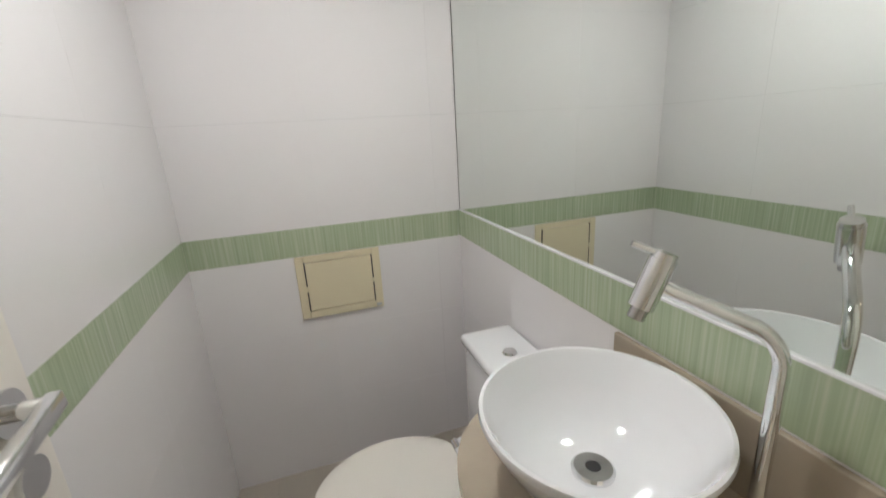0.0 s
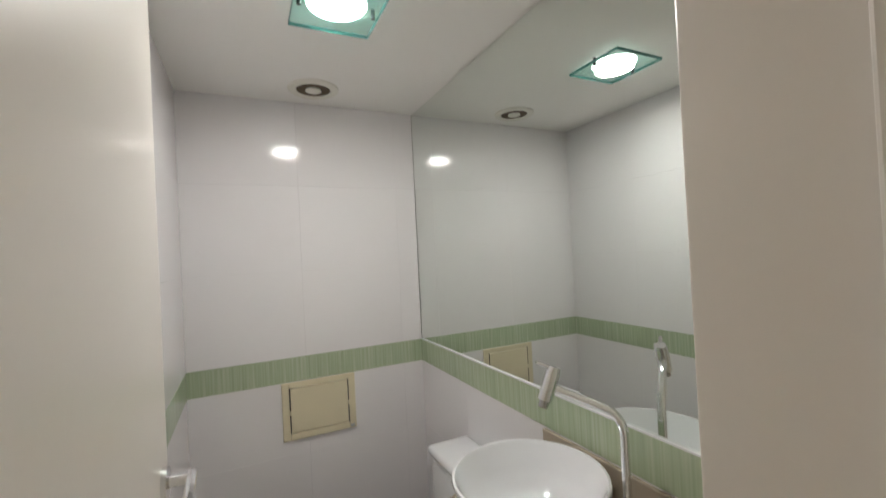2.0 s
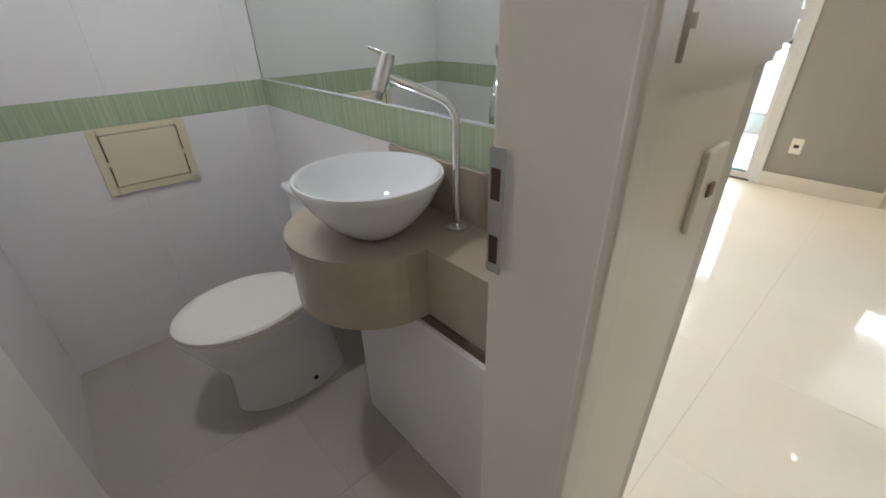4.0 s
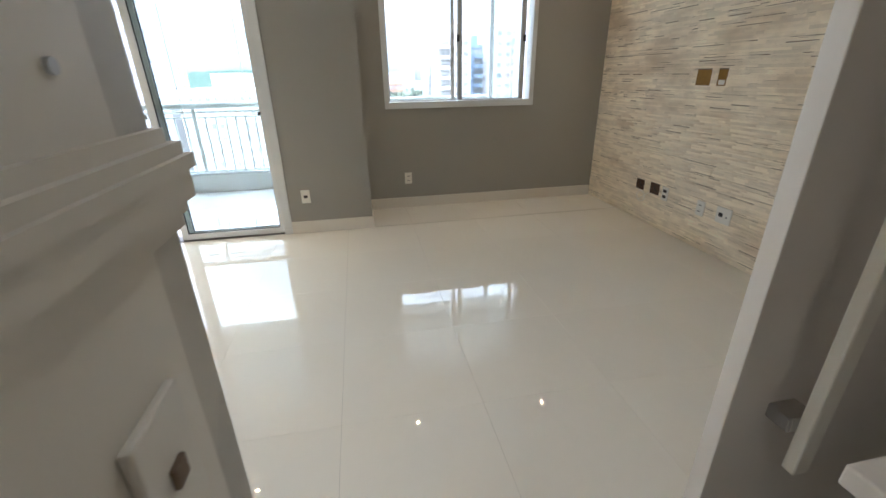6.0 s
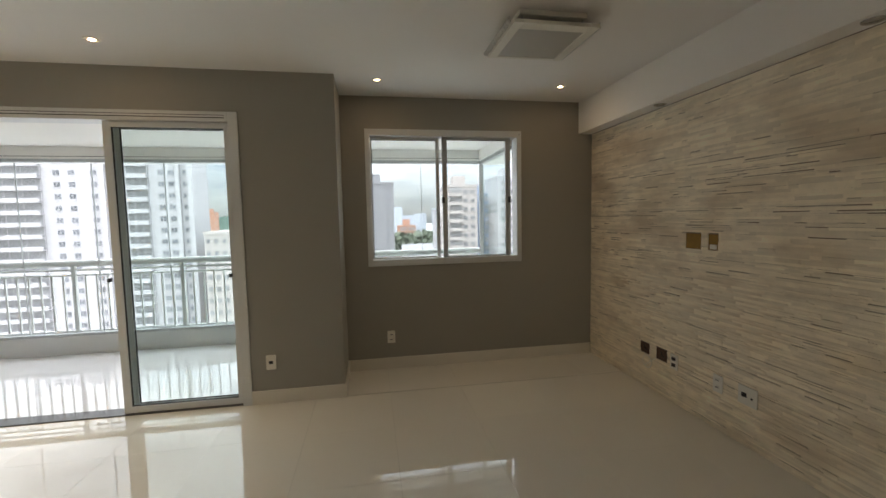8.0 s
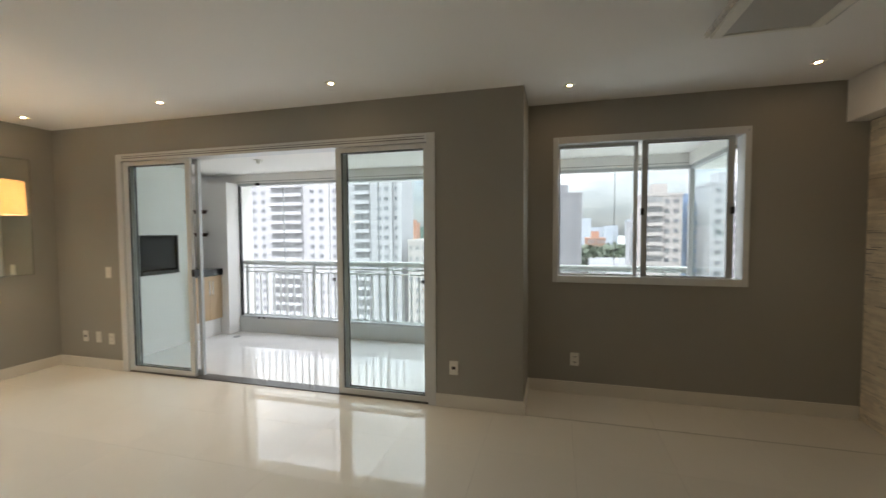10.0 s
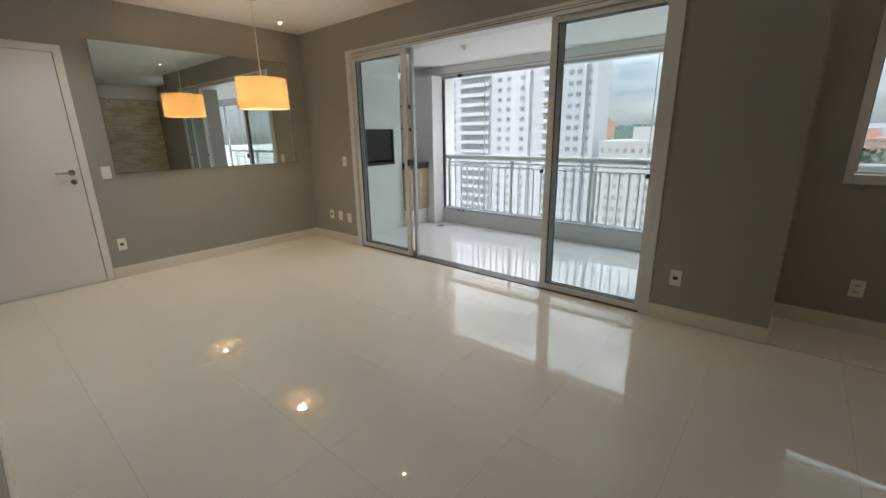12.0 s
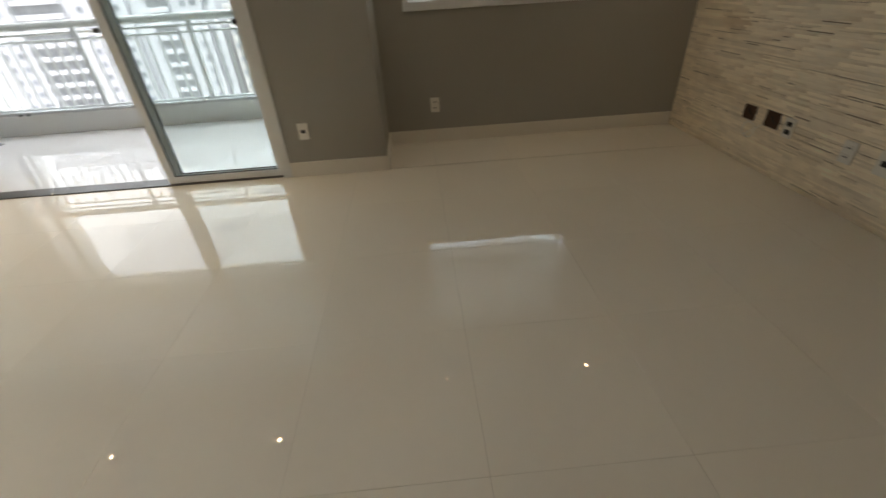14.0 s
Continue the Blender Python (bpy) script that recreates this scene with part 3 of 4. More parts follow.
def pendant(x, y):
    p = thing("pendant_lamp", (x, y, ZC), "yellow fabric drum pendant lamp, lit", "pendant lamp")
    part("canopy", lathe(bmesh.new(), [(0.0, -0.022), (0.05, -0.022), (0.062, -0.016), (0.064, 0.0)], (x, y, ZC), 32), STEEL, p, smooth=True)
    part("cord", tube(bmesh.new(), [(x, y, ZC - 0.02), (x, y, 1.86)], 0.0035, 8), WPLAS, p)
    part("shade", lathe(bmesh.new(), [(0.226, 1.622), (0.230, 1.620), (0.232, 1.624), (0.226, 1.890), (0.223, 1.893), (0.220, 1.890), (0.226, 1.622)], (x, y, 0), 64), LINEN, p, "glowing yellow fabric drum shade", smooth=True)
    for a in (0, 120, 240):
        part("spoke", tube(bmesh.new(), [(x, y, 1.86), (x + 0.222 * math.cos(radians(a)), y + 0.222 * math.sin(radians(a)), 1.87)], 0.003, 6), STEEL, p)
    part("socket", rod(bmesh.new(), (x, y, 1.80), (x, y, 1.87), 0.02), WPLAS, p)
    part("bulb", lathe(bmesh.new(), [(0.0, 1.73), (0.012, 1.733), (0.019, 1.745), (0.02, 1.757), (0.015, 1.78), (0.012, 1.80)], (x, y, 0), 20), BULB, p, "warm glowing bulb", smooth=True)
    lamp("pendant_bulb", "POINT", (x, y, 1.75), 3.8, (1.0, 0.88, 0.70), 0.045)


def translucent(name, col, share):
    m = mk(name, col, 0.8, var=0.06, scale=30, bscale=400)
    t = m.node_tree
    b = t.nodes["Principled BSDF"]
    hsv = [n for n in t.nodes if n.type == "HUE_SAT"][0]
    tl, mx = t.nodes.new("ShaderNodeBsdfTranslucent"), t.nodes.new("ShaderNodeMixShader")
    mx.inputs[0].default_value = share
    t.links.new(hsv.outputs[0], tl.inputs[0])
    t.links.new(b.outputs[0], mx.inputs[1])
    t.links.new(tl.outputs[0], mx.inputs[2])
    t.links.new(mx.outputs[0], t.nodes["Material Output"].inputs[0])
    return m


LINEN = translucent("yellow linen shade", (0.86, 0.68, 0.42), 0.5)
pendant(-4.07, -1.11)


def ceiling_fixture(x, y):
    """Square plafond lamp: plate, open sides with rows of beads, framed diffuser."""
    s, z = 0.25, 2.495
    f = thing("ceiling_lamp", (x, y, ZC), "square white ceiling lamp with crystal sides, switched off", "ceiling light")
    part("base_plate", box((x - 0.2, y - 0.2, ZC - 0.03), (x + 0.2, y + 0.2, ZC - 0.001), 0.004), WPLAS, f)
    fr = part("lamp_frame", boxes(((x - s, y - s, z), (x - s + 0.055, y + s, z + 0.022)), ((x + s - 0.055, y - s, z), (x + s, y + s, z + 0.022)), ((x - s + 0.055, y - s, z), (x + s - 0.055, y - s + 0.075, z + 0.022)), ((x - s + 0.055, y + s - 0.03, z), (x + s - 0.055, y + s, z + 0.022)), bev=0.004), WPLAS, f)
    part("diffuser", box((x - s + 0.05, y - s + 0.07, z + 0.006), (x + s - 0.05, y + s - 0.025, z + 0.014)), FROST, fr, "grey frosted diffuser")
    for dx in (-s - 0.016, s + 0.016):
        part("side_rail", box((x + dx - 0.004, y - s + 0.03, z + 0.036), (x + dx + 0.004, y + s - 0.03, z + 0.044)), CHROME, f)
        bead = bmesh.new()
        bmesh.ops.create_icosphere(bead, subdivisions=1, radius=0.017)
        mb = as_mesh("bead", bead, CRYSTAL)
        for i in range(12):
            piece("bead", mb, f, (x + dx, y - s + 0.05 + i * 0.04, z + 0.022))
    for dx, dy in ((-0.18, -0.18), (0.18, -0.18), (-0.18, 0.18), (0.18, 0.18)):
        part("strut", rod(bmesh.new(), (x + dx, y + dy, z + 0.02), (x + dx, y + dy, ZC - 0.03), 0.006, 8), CHROME, f)


ceiling_fixture(1.29, -0.97)
for y in (-0.55, -1.9):
    solid("soffit_spot", lathe(bmesh.new(), [(0.0, -0.0005), (0.028, -0.001), (0.032, -0.005), (0.042, -0.005), (0.044, 0.0)], (2.43, y, 2.28), 20), STEEL, "small unlit spot in the soffit", "ceiling light", "soffit spots", smooth=True, origin=(2.43, y, 2.28))


# ---- switch plates and outlets ----
def plate_mesh(w, h):
    return box((-w / 2, -0.009, -h / 2), (w / 2, 0.0, h / 2), 0.003)


def outlet(kind):
    """A wall plate that faces -y, built at the origin."""
    w, h = (0.075, 0.118) if kind != "square" else (0.13, 0.118)
    o = thing({"switch": "light_switch"}.get(kind, "wall_outlet"), (0, 0, 0), {"switch": "white plastic light switch plate on the wall", "single": "white plastic socket plate with one dark socket", "double": "white plastic plate with two sockets", "twin": "plastic plate with two dark sockets", "square": "square white plate with a dark data socket"}[kind], "light switch" if kind == "switch" else "outlet", "wall plates")
    part("plate", plate_mesh(w, h), WPLAS, o)
    if kind == "switch":
        part("rocker", box((-0.013, -0.015, -0.024), (0.013, -0.008, 0.024), 0.002), WPLAS, o)
    elif kind == "single":
        part("socket", box((-0.016, -0.0105, -0.012), (0.016, -0.008, 0.012), 0.002), DARK, o, "dark grey socket")
    elif kind == "twin":
        for z in (0.024, -0.024):
            part("socket", box((-0.02, -0.0115, z - 0.013), (0.02, -0.008, z + 0.013), 0.003), DARK, o, "dark socket insert")
    elif kind == "double":
        for z in (0.024, -0.024):
            s = part("socket", box((-0.02, -0.012, z - 0.013), (0.02, -0.008, z + 0.013), 0.003), WPLAS, o)
            part("pin_holes", boxes(*[((dx - 0.0035, -0.0124, z - 0.0035), (dx + 0.0035, -0.0119, z + 0.0035)) for dx in (-0.01, 0.0, 0.01)]), DARK, s)
    else:
        part("socket", box((-0.04, -0.0105, -0.012), (-0.004, -0.008, 0.016), 0.002), DARK, o, "dark data socket")
        part("port", rod(bmesh.new(), (0.032, -0.0115, -0.005), (0.032, -0.008, -0.005), 0.006), DARK, o)
    return o


def put_plates():
    done = {}
    for kind, x, y, z, turn in (("single", -0.567, 0, 0.336, 0), ("double", 0.413, YW, 0.314, 0), ("single", -4.72, 0, 0.345, 0), ("switch", -4.53, 0, 0.345, 0), ("double", -4.345, 0, 0.335, 0), ("switch", -4.355, 0, 1.05, 0),
                                ("single", XL, -2.25, 0.338, 90), ("switch", XL, -2.245, 1.05, 90), ("double", XR - 0.014, -1.085, 0.322, -90), ("square", XR - 0.014, -1.306, 0.33, -90), ("twin", XR - 0.014, -0.68, 0.329, -90)):
        m = pose(x, y, z, 0, 0, turn)
        if kind not in done:
            done[kind] = outlet(kind)
            done[kind].matrix_basis = m
        else:
            copy_thing(done[kind], m)


put_plates()


# ---- mirror and front door on the entrance wall ----
def wall_mirror_big():
    m = thing("wall_mirror", (XL, -1.2, 1.034), "large rectangular wall mirror with thin metal edge", "mirror")
    y0, y1, z0, z1 = -2.175, -0.225, 1.034, 2.24
    part("mirror_glass", box((XL + 0.004, y0 + 0.006, z0 + 0.006), (XL + 0.016, y1 - 0.006, z1 - 0.006)), MIRROR, m)
    part("mirror_edge", boxes(((XL, y0, z0), (XL + 0.02, y0 + 0.007, z1)), ((XL, y1 - 0.007, z0), (XL + 0.02, y1, z1)), ((XL, y0 + 0.007, z0), (XL + 0.02, y1 - 0.007, z0 + 0.007)), ((XL, y0 + 0.007, z1 - 0.007), (XL + 0.02, y1 - 0.007, z1))), STEEL, m)


wall_mirror_big()


def front_door():
    d = thing("door_front", (XL, -2.83, 0), "plain white front door, closed, with lever handle", "door", kind="structure")
    leaf = part("leaf", box((XL - 0.03, -3.235, 0.008), (XL + 0.008, -2.432, 2.09), 0.002), DOOR, d)
    part("casing", boxes(((XL, -2.432 + 0.004, 0), (XL + 0.016, -2.368, 2.155)), ((XL, -3.30, 0), (XL + 0.016, -3.238, 2.155)), ((XL, -3.238, 2.094), (XL + 0.016, -2.428, 2.155)), bev=0.003), DOOR, d)
    part("threshold", box((XL - 0.03, -3.235, 0.0), (XL + 0.02, -2.36, 0.007)), GREYALU, d)
    y, z = -2.497, 1.07
    h = part("handle", rod(bmesh.new(), (XL + 0.008, y, z), (XL + 0.016, y, z), 0.026, 24), STEEL, d, "dark steel lever handle")
    part("lever", tube(bmesh.new(), [(XL + 0.016, y, z), (XL + 0.05, y, z), (XL + 0.055, y - 0.006, z), (XL + 0.055, y - 0.12, z)], 0.009, 10), STEEL, h, smooth=True)
    k = part("key_rosette", rod(bmesh.new(), (XL + 0.008, y, z - 0.085), (XL + 0.016, y, z - 0.085), 0.024, 24), STEEL, d)
    part("keyhole", box((XL + 0.0155, y - 0.003, z - 0.095), (XL + 0.0165, y + 0.003, z - 0.075)), DARK, k)


front_door()


# ---- the opening between hall and living room ----
def sliding_hall_door():
    d = thing("hall_door", (0.96, -3.232, 0), "white hall door leaf slid open, tall pull handle", "door")
    x0, y0, y1 = 0.568, -3.25, -3.214
    part("leaf", box((x0, y0, 0.006), (1.40, y1, 2.11), 0.002), DOOR, d)
    for z in (0.72, 1.42):
        part("bracket", boxes(((0.655, y0 - 0.045, z - 0.016), (0.715, y0 + 0.002, z + 0.016)), bev=0.004), STEEL, d, "dark steel bracket")
    part("pull_bar", box((0.672, y0 - 0.068, 0.62), (0.708, y0 - 0.044, 1.52), 0.004), WPLAS, d, "long flat white pull bar")


sliding_hall_door()


def low_wall():
    w = thing("low_cabinet", (0.9, -4.0, 0), "low white hall cabinet with stepped moulded top", "cabinet")
    part("body", box((0.58, -4.6, 0), (1.2, -3.49, 0.735), 0.002), CREAM, w)
    for i, z in enumerate((0.735, 0.765, 0.80)):
        part("moulding", box((0.58 - 0.016 * (i + 1), -4.6, z), (1.2, -3.49 + 0.016 * (i + 1), z + (0.03 if i == 0 else 0.035)), 0.004), CREAM, w)


low_wall()


BRNZ = mk("brown switch rocker", (0.20, 0.14, 0.09), 0.5)


def dado():
    """Stepped rail on the hall wall that wraps round its end, with the hook, peg and switch beside it."""
    r = thing("dado_rail", (HX, -3.5, 1.19), "cream stepped wall moulding round the wall end", "moulding")
    for z0, z1, dpt in ((1.190, 1.203, 0.012), (1.203, 1.214, 0.022), (1.214, 1.240, 0.036), (1.240, 1.252, 0.046), (1.252, 1.263, 0.034), (1.263, 1.275, 0.016)):
        bm = prism(bmesh.new(), [(HX, -3.688), (HX + 0.45 * dpt, -3.688), (HX + 0.45 * dpt, YH + 0.5 * dpt), (HX - 0.35, YH + 0.5 * dpt), (HX - 0.35, YH), (HX, YH)], z0, z1)
        part("step", bm, HALLP, r)
    p = thing("wall_peg", (HX, -3.60, 1.176), "small cream peg on the hall wall", "peg")
    part("peg_body", box((HX, -3.59, 1.214), (HX + 0.008, -3.58, 1.228), 0.002), HALLP, p)
    solid("wall_plug", rod(bmesh.new(), (HX - 0.002, -3.43, 1.32), (HX + 0.003, -3.43, 1.32), 0.005), GREYALU, "grey plug in a drilled hole", "wall plug", origin=(HX, -3.43, 1.32))
    o = outlet("switch")
    tagged(o, "cream switch plate with a dark square rocker", "light switch")
    o.matrix_basis = pose(HX, -3.462, 1.037, 0, 0, 90)
    for c in o.children:
        if c.name.startswith("rocker"):
            c.scale = (0.75, 0.9, 0.4)
            c.data = c.data.copy()
            c.data.materials[0] = BRNZ


dado()


# ---- powder room door ----
def powder_door():
    d = thing("door_powder", (-0.38, -4.33, 0), "white powder room door, open against the side wall", "door", kind="structure")
    part("jamb", box((-0.385, -3.718, 0), (HX + 0.004, -3.693, 2.06), 0.003), DOOR, d)
    part("jamb", box((-0.385, -4.39, 0), (HX + 0.004, -4.345, 2.06), 0.003), DOOR, d)
    part("jamb_head", box((-0.385, -4.345, 2.03), (HX + 0.004, -3.74, 2.06), 0.003), DOOR, d)
    part("casing", boxes(((HX, -3.745, 0), (HX + 0.014, -3.694, 2.10)), ((HX, -4.42, 0), (HX + 0.014, -4.35, 2.10)), ((HX, -4.35, 2.035), (HX + 0.014, -3.745, 2.10)), bev=0.004), DOOR, d)
    s = part("strike_plate", box((-0.378, -3.7325, 0.95), (-0.354, -3.7298, 1.12), 0.001), STEEL, d, "steel strike plate with two holes")
    for z in (1.075, 0.985):
        part("latch_hole", box((-0.373, -3.7332, z - 0.02), (-0.359, -3.7324, z + 0.02)), REDMUD, s)
    y0, y1 = -4.345, -4.308
    leaf = part("leaf", box((-0.998, y0, 0.008), (-0.365, y1, 2.028), 0.002), DOOR, d)
    x, z = -0.945, 1.083
    h = part("handle", rod(bmesh.new(), (x, y1, z), (x, y1 + 0.008, z), 0.027, 24), CHROME, leaf, "chrome lever handle", smooth=True)
    k = part("key_rosette", rod(bmesh.new(), (x, y1, z - 0.085), (x, y1 + 0.008, z - 0.085), 0.025, 24), CHROME, leaf, smooth=True)
    bm = tube(bmesh.new(), [(x, y1 + 0.008, z), (x, y1 + 0.045, z)], 0.011, 12)
    bx(bm, (x - 0.012, y1 + 0.036, z - 0.011), (x + 0.115, y1 + 0.052, z + 0.011), 0.003)
    bmesh.ops.rotate(bm, cent=(x, y1, z), matrix=Matrix.Rotation(radians(8), 3, "Y"), verts=bm.verts)
    part("lever", bm, CHROME, leaf, "flat chrome lever", smooth=True)


powder_door()


# ---- powder room: mirror, lamp, vent, hatch ----
def powder_fixtures():
    m = thing("vanity_mirror", (-1.2, BY1, 1.04), "large frameless mirror above the vanity", "mirror")
    part("mirror_glass", box((BX + 0.002, -3.3895, 1.040), (-0.39, -3.3845, BZ - 0.002)), MIRROR, m)
    part("mirror_seam", box((BX, -3.390, 1.04), (BX + 0.002, -3.3845, BZ - 0.002)), GASKET, m)
    x, y = -1.20, -3.912
    l = thing("glass_ceiling_lamp", (x, y, BZ), "square aqua glass ceiling lamp, lit cool white", "ceiling light")
    part("housing", lathe(bmesh.new(), [(0.0, -0.001), (0.085, -0.001), (0.085, -0.006), (0.078, -0.008), (0.0, -0.008)], (x, y, BZ), 40), WPLAS, l)
    part("glow_disc", lathe(bmesh.new(), [(0.0, -0.0125), (0.07, -0.0125), (0.080, -0.0085)], (x, y, BZ), 40), BATHGLOW, l, "glowing white disc")
    g = part("glass_plate", box((x - 0.114, y - 0.114, BZ - 0.024), (x + 0.114, y + 0.114, BZ - 0.016), 0.001), LAMPGL, l, "square aqua glass plate")
    g.visible_shadow = False
    part("plate_edge", boxes(((x - 0.116, y - 0.116, BZ - 0.025), (x - 0.114, y + 0.116, BZ - 0.015)), ((x + 0.114, y - 0.116, BZ - 0.025), (x + 0.116, y + 0.116, BZ - 0.015)), ((x - 0.114, y - 0.116, BZ - 0.025), (x + 0.114, y - 0.114, BZ - 0.015)), ((x - 0.114, y + 0.114, BZ - 0.025), (x + 0.114, y + 0.116, BZ - 0.015))), EDGEGL, l, "darker green glass edge")
    for s in (-1, 1):
        part("fixing_screw", rod(bmesh.new(), (x + 0.0, y + s * 0.10, BZ - 0.028), (x + 0.0, y + s * 0.10, BZ), 0.006), DARK, l)
    lamp("powder_lamp", "AREA", (x, y, BZ - 0.027), 0.66, (1.0, 0.925, 0.88), 0.14)
    x, y = -1.81, -3.885
    v = thing("exhaust_vent", (x, y, BZ), "round white exhaust vent in the ceiling", "vent")
    part("vent_ring", lathe(bmesh.new(), [(0.066, -0.004), (0.070, -0.010), (0.088, -0.012), (0.098, -0.007), (0.100, 0.0)], (x, y, BZ), 40), WPLAS, v, smooth=True)
    part("vent_throat", lathe(bmesh.new(), [(0.0, -0.002), (0.068, -0.002), (0.068, -0.005), (0.0, -0.005)], (x, y, BZ), 32), BROWND, v, "dark brown throat")
    part("vent_cone", lathe(bmesh.new(), [(0.0, -0.014), (0.024, -0.014), (0.032, -0.010), (0.030, -0.005)], (x, y, BZ), 28), WPLAS, v, smooth=True)
    h = thing("access_hatch", (BX, -3.89, 0.81), "ivory plastic access hatch in the tiled wall", "access panel")
    y0, y1, z0, z1 = -4.047, -3.735, 0.686, 0.932
    part("hatch_frame", boxes(((BX, y0, z0), (BX + 0.012, y0 + 0.03, z1)), ((BX, y1 - 0.03, z0), (BX + 0.012, y1, z1)), ((BX, y0 + 0.03, z0), (BX + 0.012, y1 - 0.03, z0 + 0.03)), ((BX, y0 + 0.03, z1 - 0.024), (BX + 0.012, y1 - 0.03, z1)), bev=0.003), IVORY, h)
    dd = part("hatch_door", box((BX + 0.001, y0 + 0.034, z0 + 0.032), (BX + 0.014, y1 - 0.034, z1 - 0.026), 0.003), IVORY, h)
    [part("hatch_gap", box((BX, yy, z0 + 0.03), (BX + 0.0125, yy + 0.004, z1 - 0.024)), DARK, h) for yy in (y0 + 0.03, y1 - 0.034)]
    for yy in (y0 + 0.030, y1 - 0.034):
        part("catch", box((BX + 0.012, yy - 0.004, 0.795), (BX + 0.017, yy + 0.008, 0.815), 0.001), IVORY, dd)
    part("maker_mark", box((BX + 0.012, y1 - 0.028, z0 + 0.006), (BX + 0.0128, y1 - 0.008, z0 + 0.018)), GREYALU, h)


EDGEGL = mk("green glass edge", (0.10, 0.26, 0.24), 0.1, var=0.05)
BROWND = mk("brown of dust and gap shade", (0.12, 0.09, 0.06), 0.8, var=0.2, scale=30)
powder_fixtures()


# ---- powder room: vanity, basin, faucet, toilet ----
def powder_vanity():
    cx, cy, r, yf, x1 = -0.92, -3.575, 0.222, -3.575, -0.385
    v = thing("vanity_counter", (-0.8, -3.48, 0.60), "beige marble counter with a rounded basin lobe", "countertop")
    out = [(x1, -3.394), (x1, yf)] + [(cx + r * math.cos(radians(a)), cy + r * math.sin(radians(a))) for a in range(0, -181, -7)] + [(cx - r, -3.394)]
    part("top_slab", prism(bmesh.new(), out, 0.765, 0.79), MARBLE, v)
    inn = [(cx + (x - cx) * 0.985, y + 0.004) if y < -3.5 else (x, y) for x, y in out]
    part("apron", prism(bmesh.new(), inn, 0.60, 0.765), MARBLE, v)
    part("backsplash", box((-1.06, -3.4065, 0.79), (x1, -3.3945, 0.931), 0.002), MARBLE, v)
    b = thing("pipe_box", (-0.7, -3.5, 0), "white boxed-in panel below the counter", "cabinet")
    part("panel", box((-1.04, -3.594, 0.0), (-0.386, -3.575, 0.575), 0.002), GLAZE, b)
    part("side", box((-1.04, -3.575, 0.0), (-1.02, -3.395, 0.575), 0.002), GLAZE, b)
    # dark brown block paints the shade of the gap below the counter
    part("top_gap", box((-1.0, -3.58, 0.575), (-0.386, -3.40, 0.599)), BROWND, b, "recess under the counter, its shade painted dark brown")
    bc = (-0.875, -3.596, 0.79)
    s = thing("vessel_basin", bc, "round white ceramic vessel basin on the counter", "basin")
    prof = [(0.0, 0.0), (0.075, 0.0), (0.085, 0.008), (0.125, 0.040), (0.160, 0.085), (0.183, 0.128), (0.188, 0.140), (0.186, 0.146), (0.180, 0.146), (0.174, 0.138), (0.150, 0.088), (0.115, 0.050), (0.07, 0.030), (0.03, 0.024), (0.0, 0.024)]
    part("bowl", lathe(bmesh.new(), [(0.955 * q, z) for q, z in prof], bc, 64), CERAMIC, s, smooth=True)
    dr = part("drain", lathe(bmesh.new(), [(0.012, 0.034), (0.030, 0.034), (0.034, 0.030), (0.034, 0.024)], bc, 32), CHROME, s, "chrome drain ring", smooth=True)
    part("drain_hole", lathe(bmesh.new(), [(0.0, 0.0335), (0.013, 0.0335)], bc, 24), DARK, dr)
    part("maker_mark", box((-0.80, -3.447, 0.895), (-0.785, -3.443, 0.899)), GREYALU, s)
    f = thing("faucet", (-0.727, -3.450, 0.79), "tall chrome swivel basin faucet", "faucet")
    bp, hd = Vector((-0.727, -3.450, 0.79)), Vector((-0.811, -3.577, 1.150))
    d = Vector((hd.x - bp.x, hd.y - bp.y, 0)).normalized()
    part("base_flange", lathe(bmesh.new(), [(0.0, 0.0), (0.026, 0.0), (0.026, 0.008), (0.016, 0.014), (0.0, 0.014)], bp, 28), CHROME, f, smooth=True)
    top = Vector((bp.x, bp.y, 1.045))
    bend = arc(top + d * 0.065, 0.065, 180, 116, d, Vector((0, 0, 1)), 10)
    part("pipe", tube(bmesh.new(), [bp, top - Vector((0, 0, 0.15))] + bend + [hd - d * 0.008], 0.0098, 16), CHROME, f, smooth=True)
    ax = Vector((-0.11, -0.37, -1)).normalized()
    body = part("faucet_head", rod(bmesh.new(), hd - ax * 0.036, hd + ax * 0.030, 0.0165, 24), CHROME, f, smooth=True)
    part("spout_tip", rod(bmesh.new(), hd + ax * 0.030, hd + ax * 0.046, 0.011, 20), STEEL, body, smooth=True)
    part("cap", rod(bmesh.new(), hd - ax * 0.044, hd - ax * 0.036, 0.0145, 24), CHROME, body, smooth=True)
    part("control_lever", rod(bmesh.new(), hd - ax * 0.040, hd - ax * 0.046 + Vector((-0.022, -0.034, 0.010)), 0.0045, 10), CHROME, body, smooth=True)


powder_vanity()


def ellipse(cx, cy, rx, ry, n=40, back=None):
    pts = [(cx + rx * math.cos(2 * math.pi * i / n), cy + ry * math.sin(2 * math.pi * i / n)) for i in range(n)]
    return [(x, min(y, back)) if back is not None else (x, y) for x, y in pts]


def loft(bm, rings):
    """Joins plan outlines at rising heights into one closed body."""
    vs = [[bm.verts.new((x, y, z)) for x, y in o] for z, o in rings]
    n = len(vs[0])
    for a, b in zip(vs, vs[1:]):
        for i in range(n):
            bm.faces.new((a[i], a[(i + 1) % n], b[(i + 1) % n], b[i]))
    bm.faces.new(vs[0][::-1])
    bm.faces.new(vs[-1])
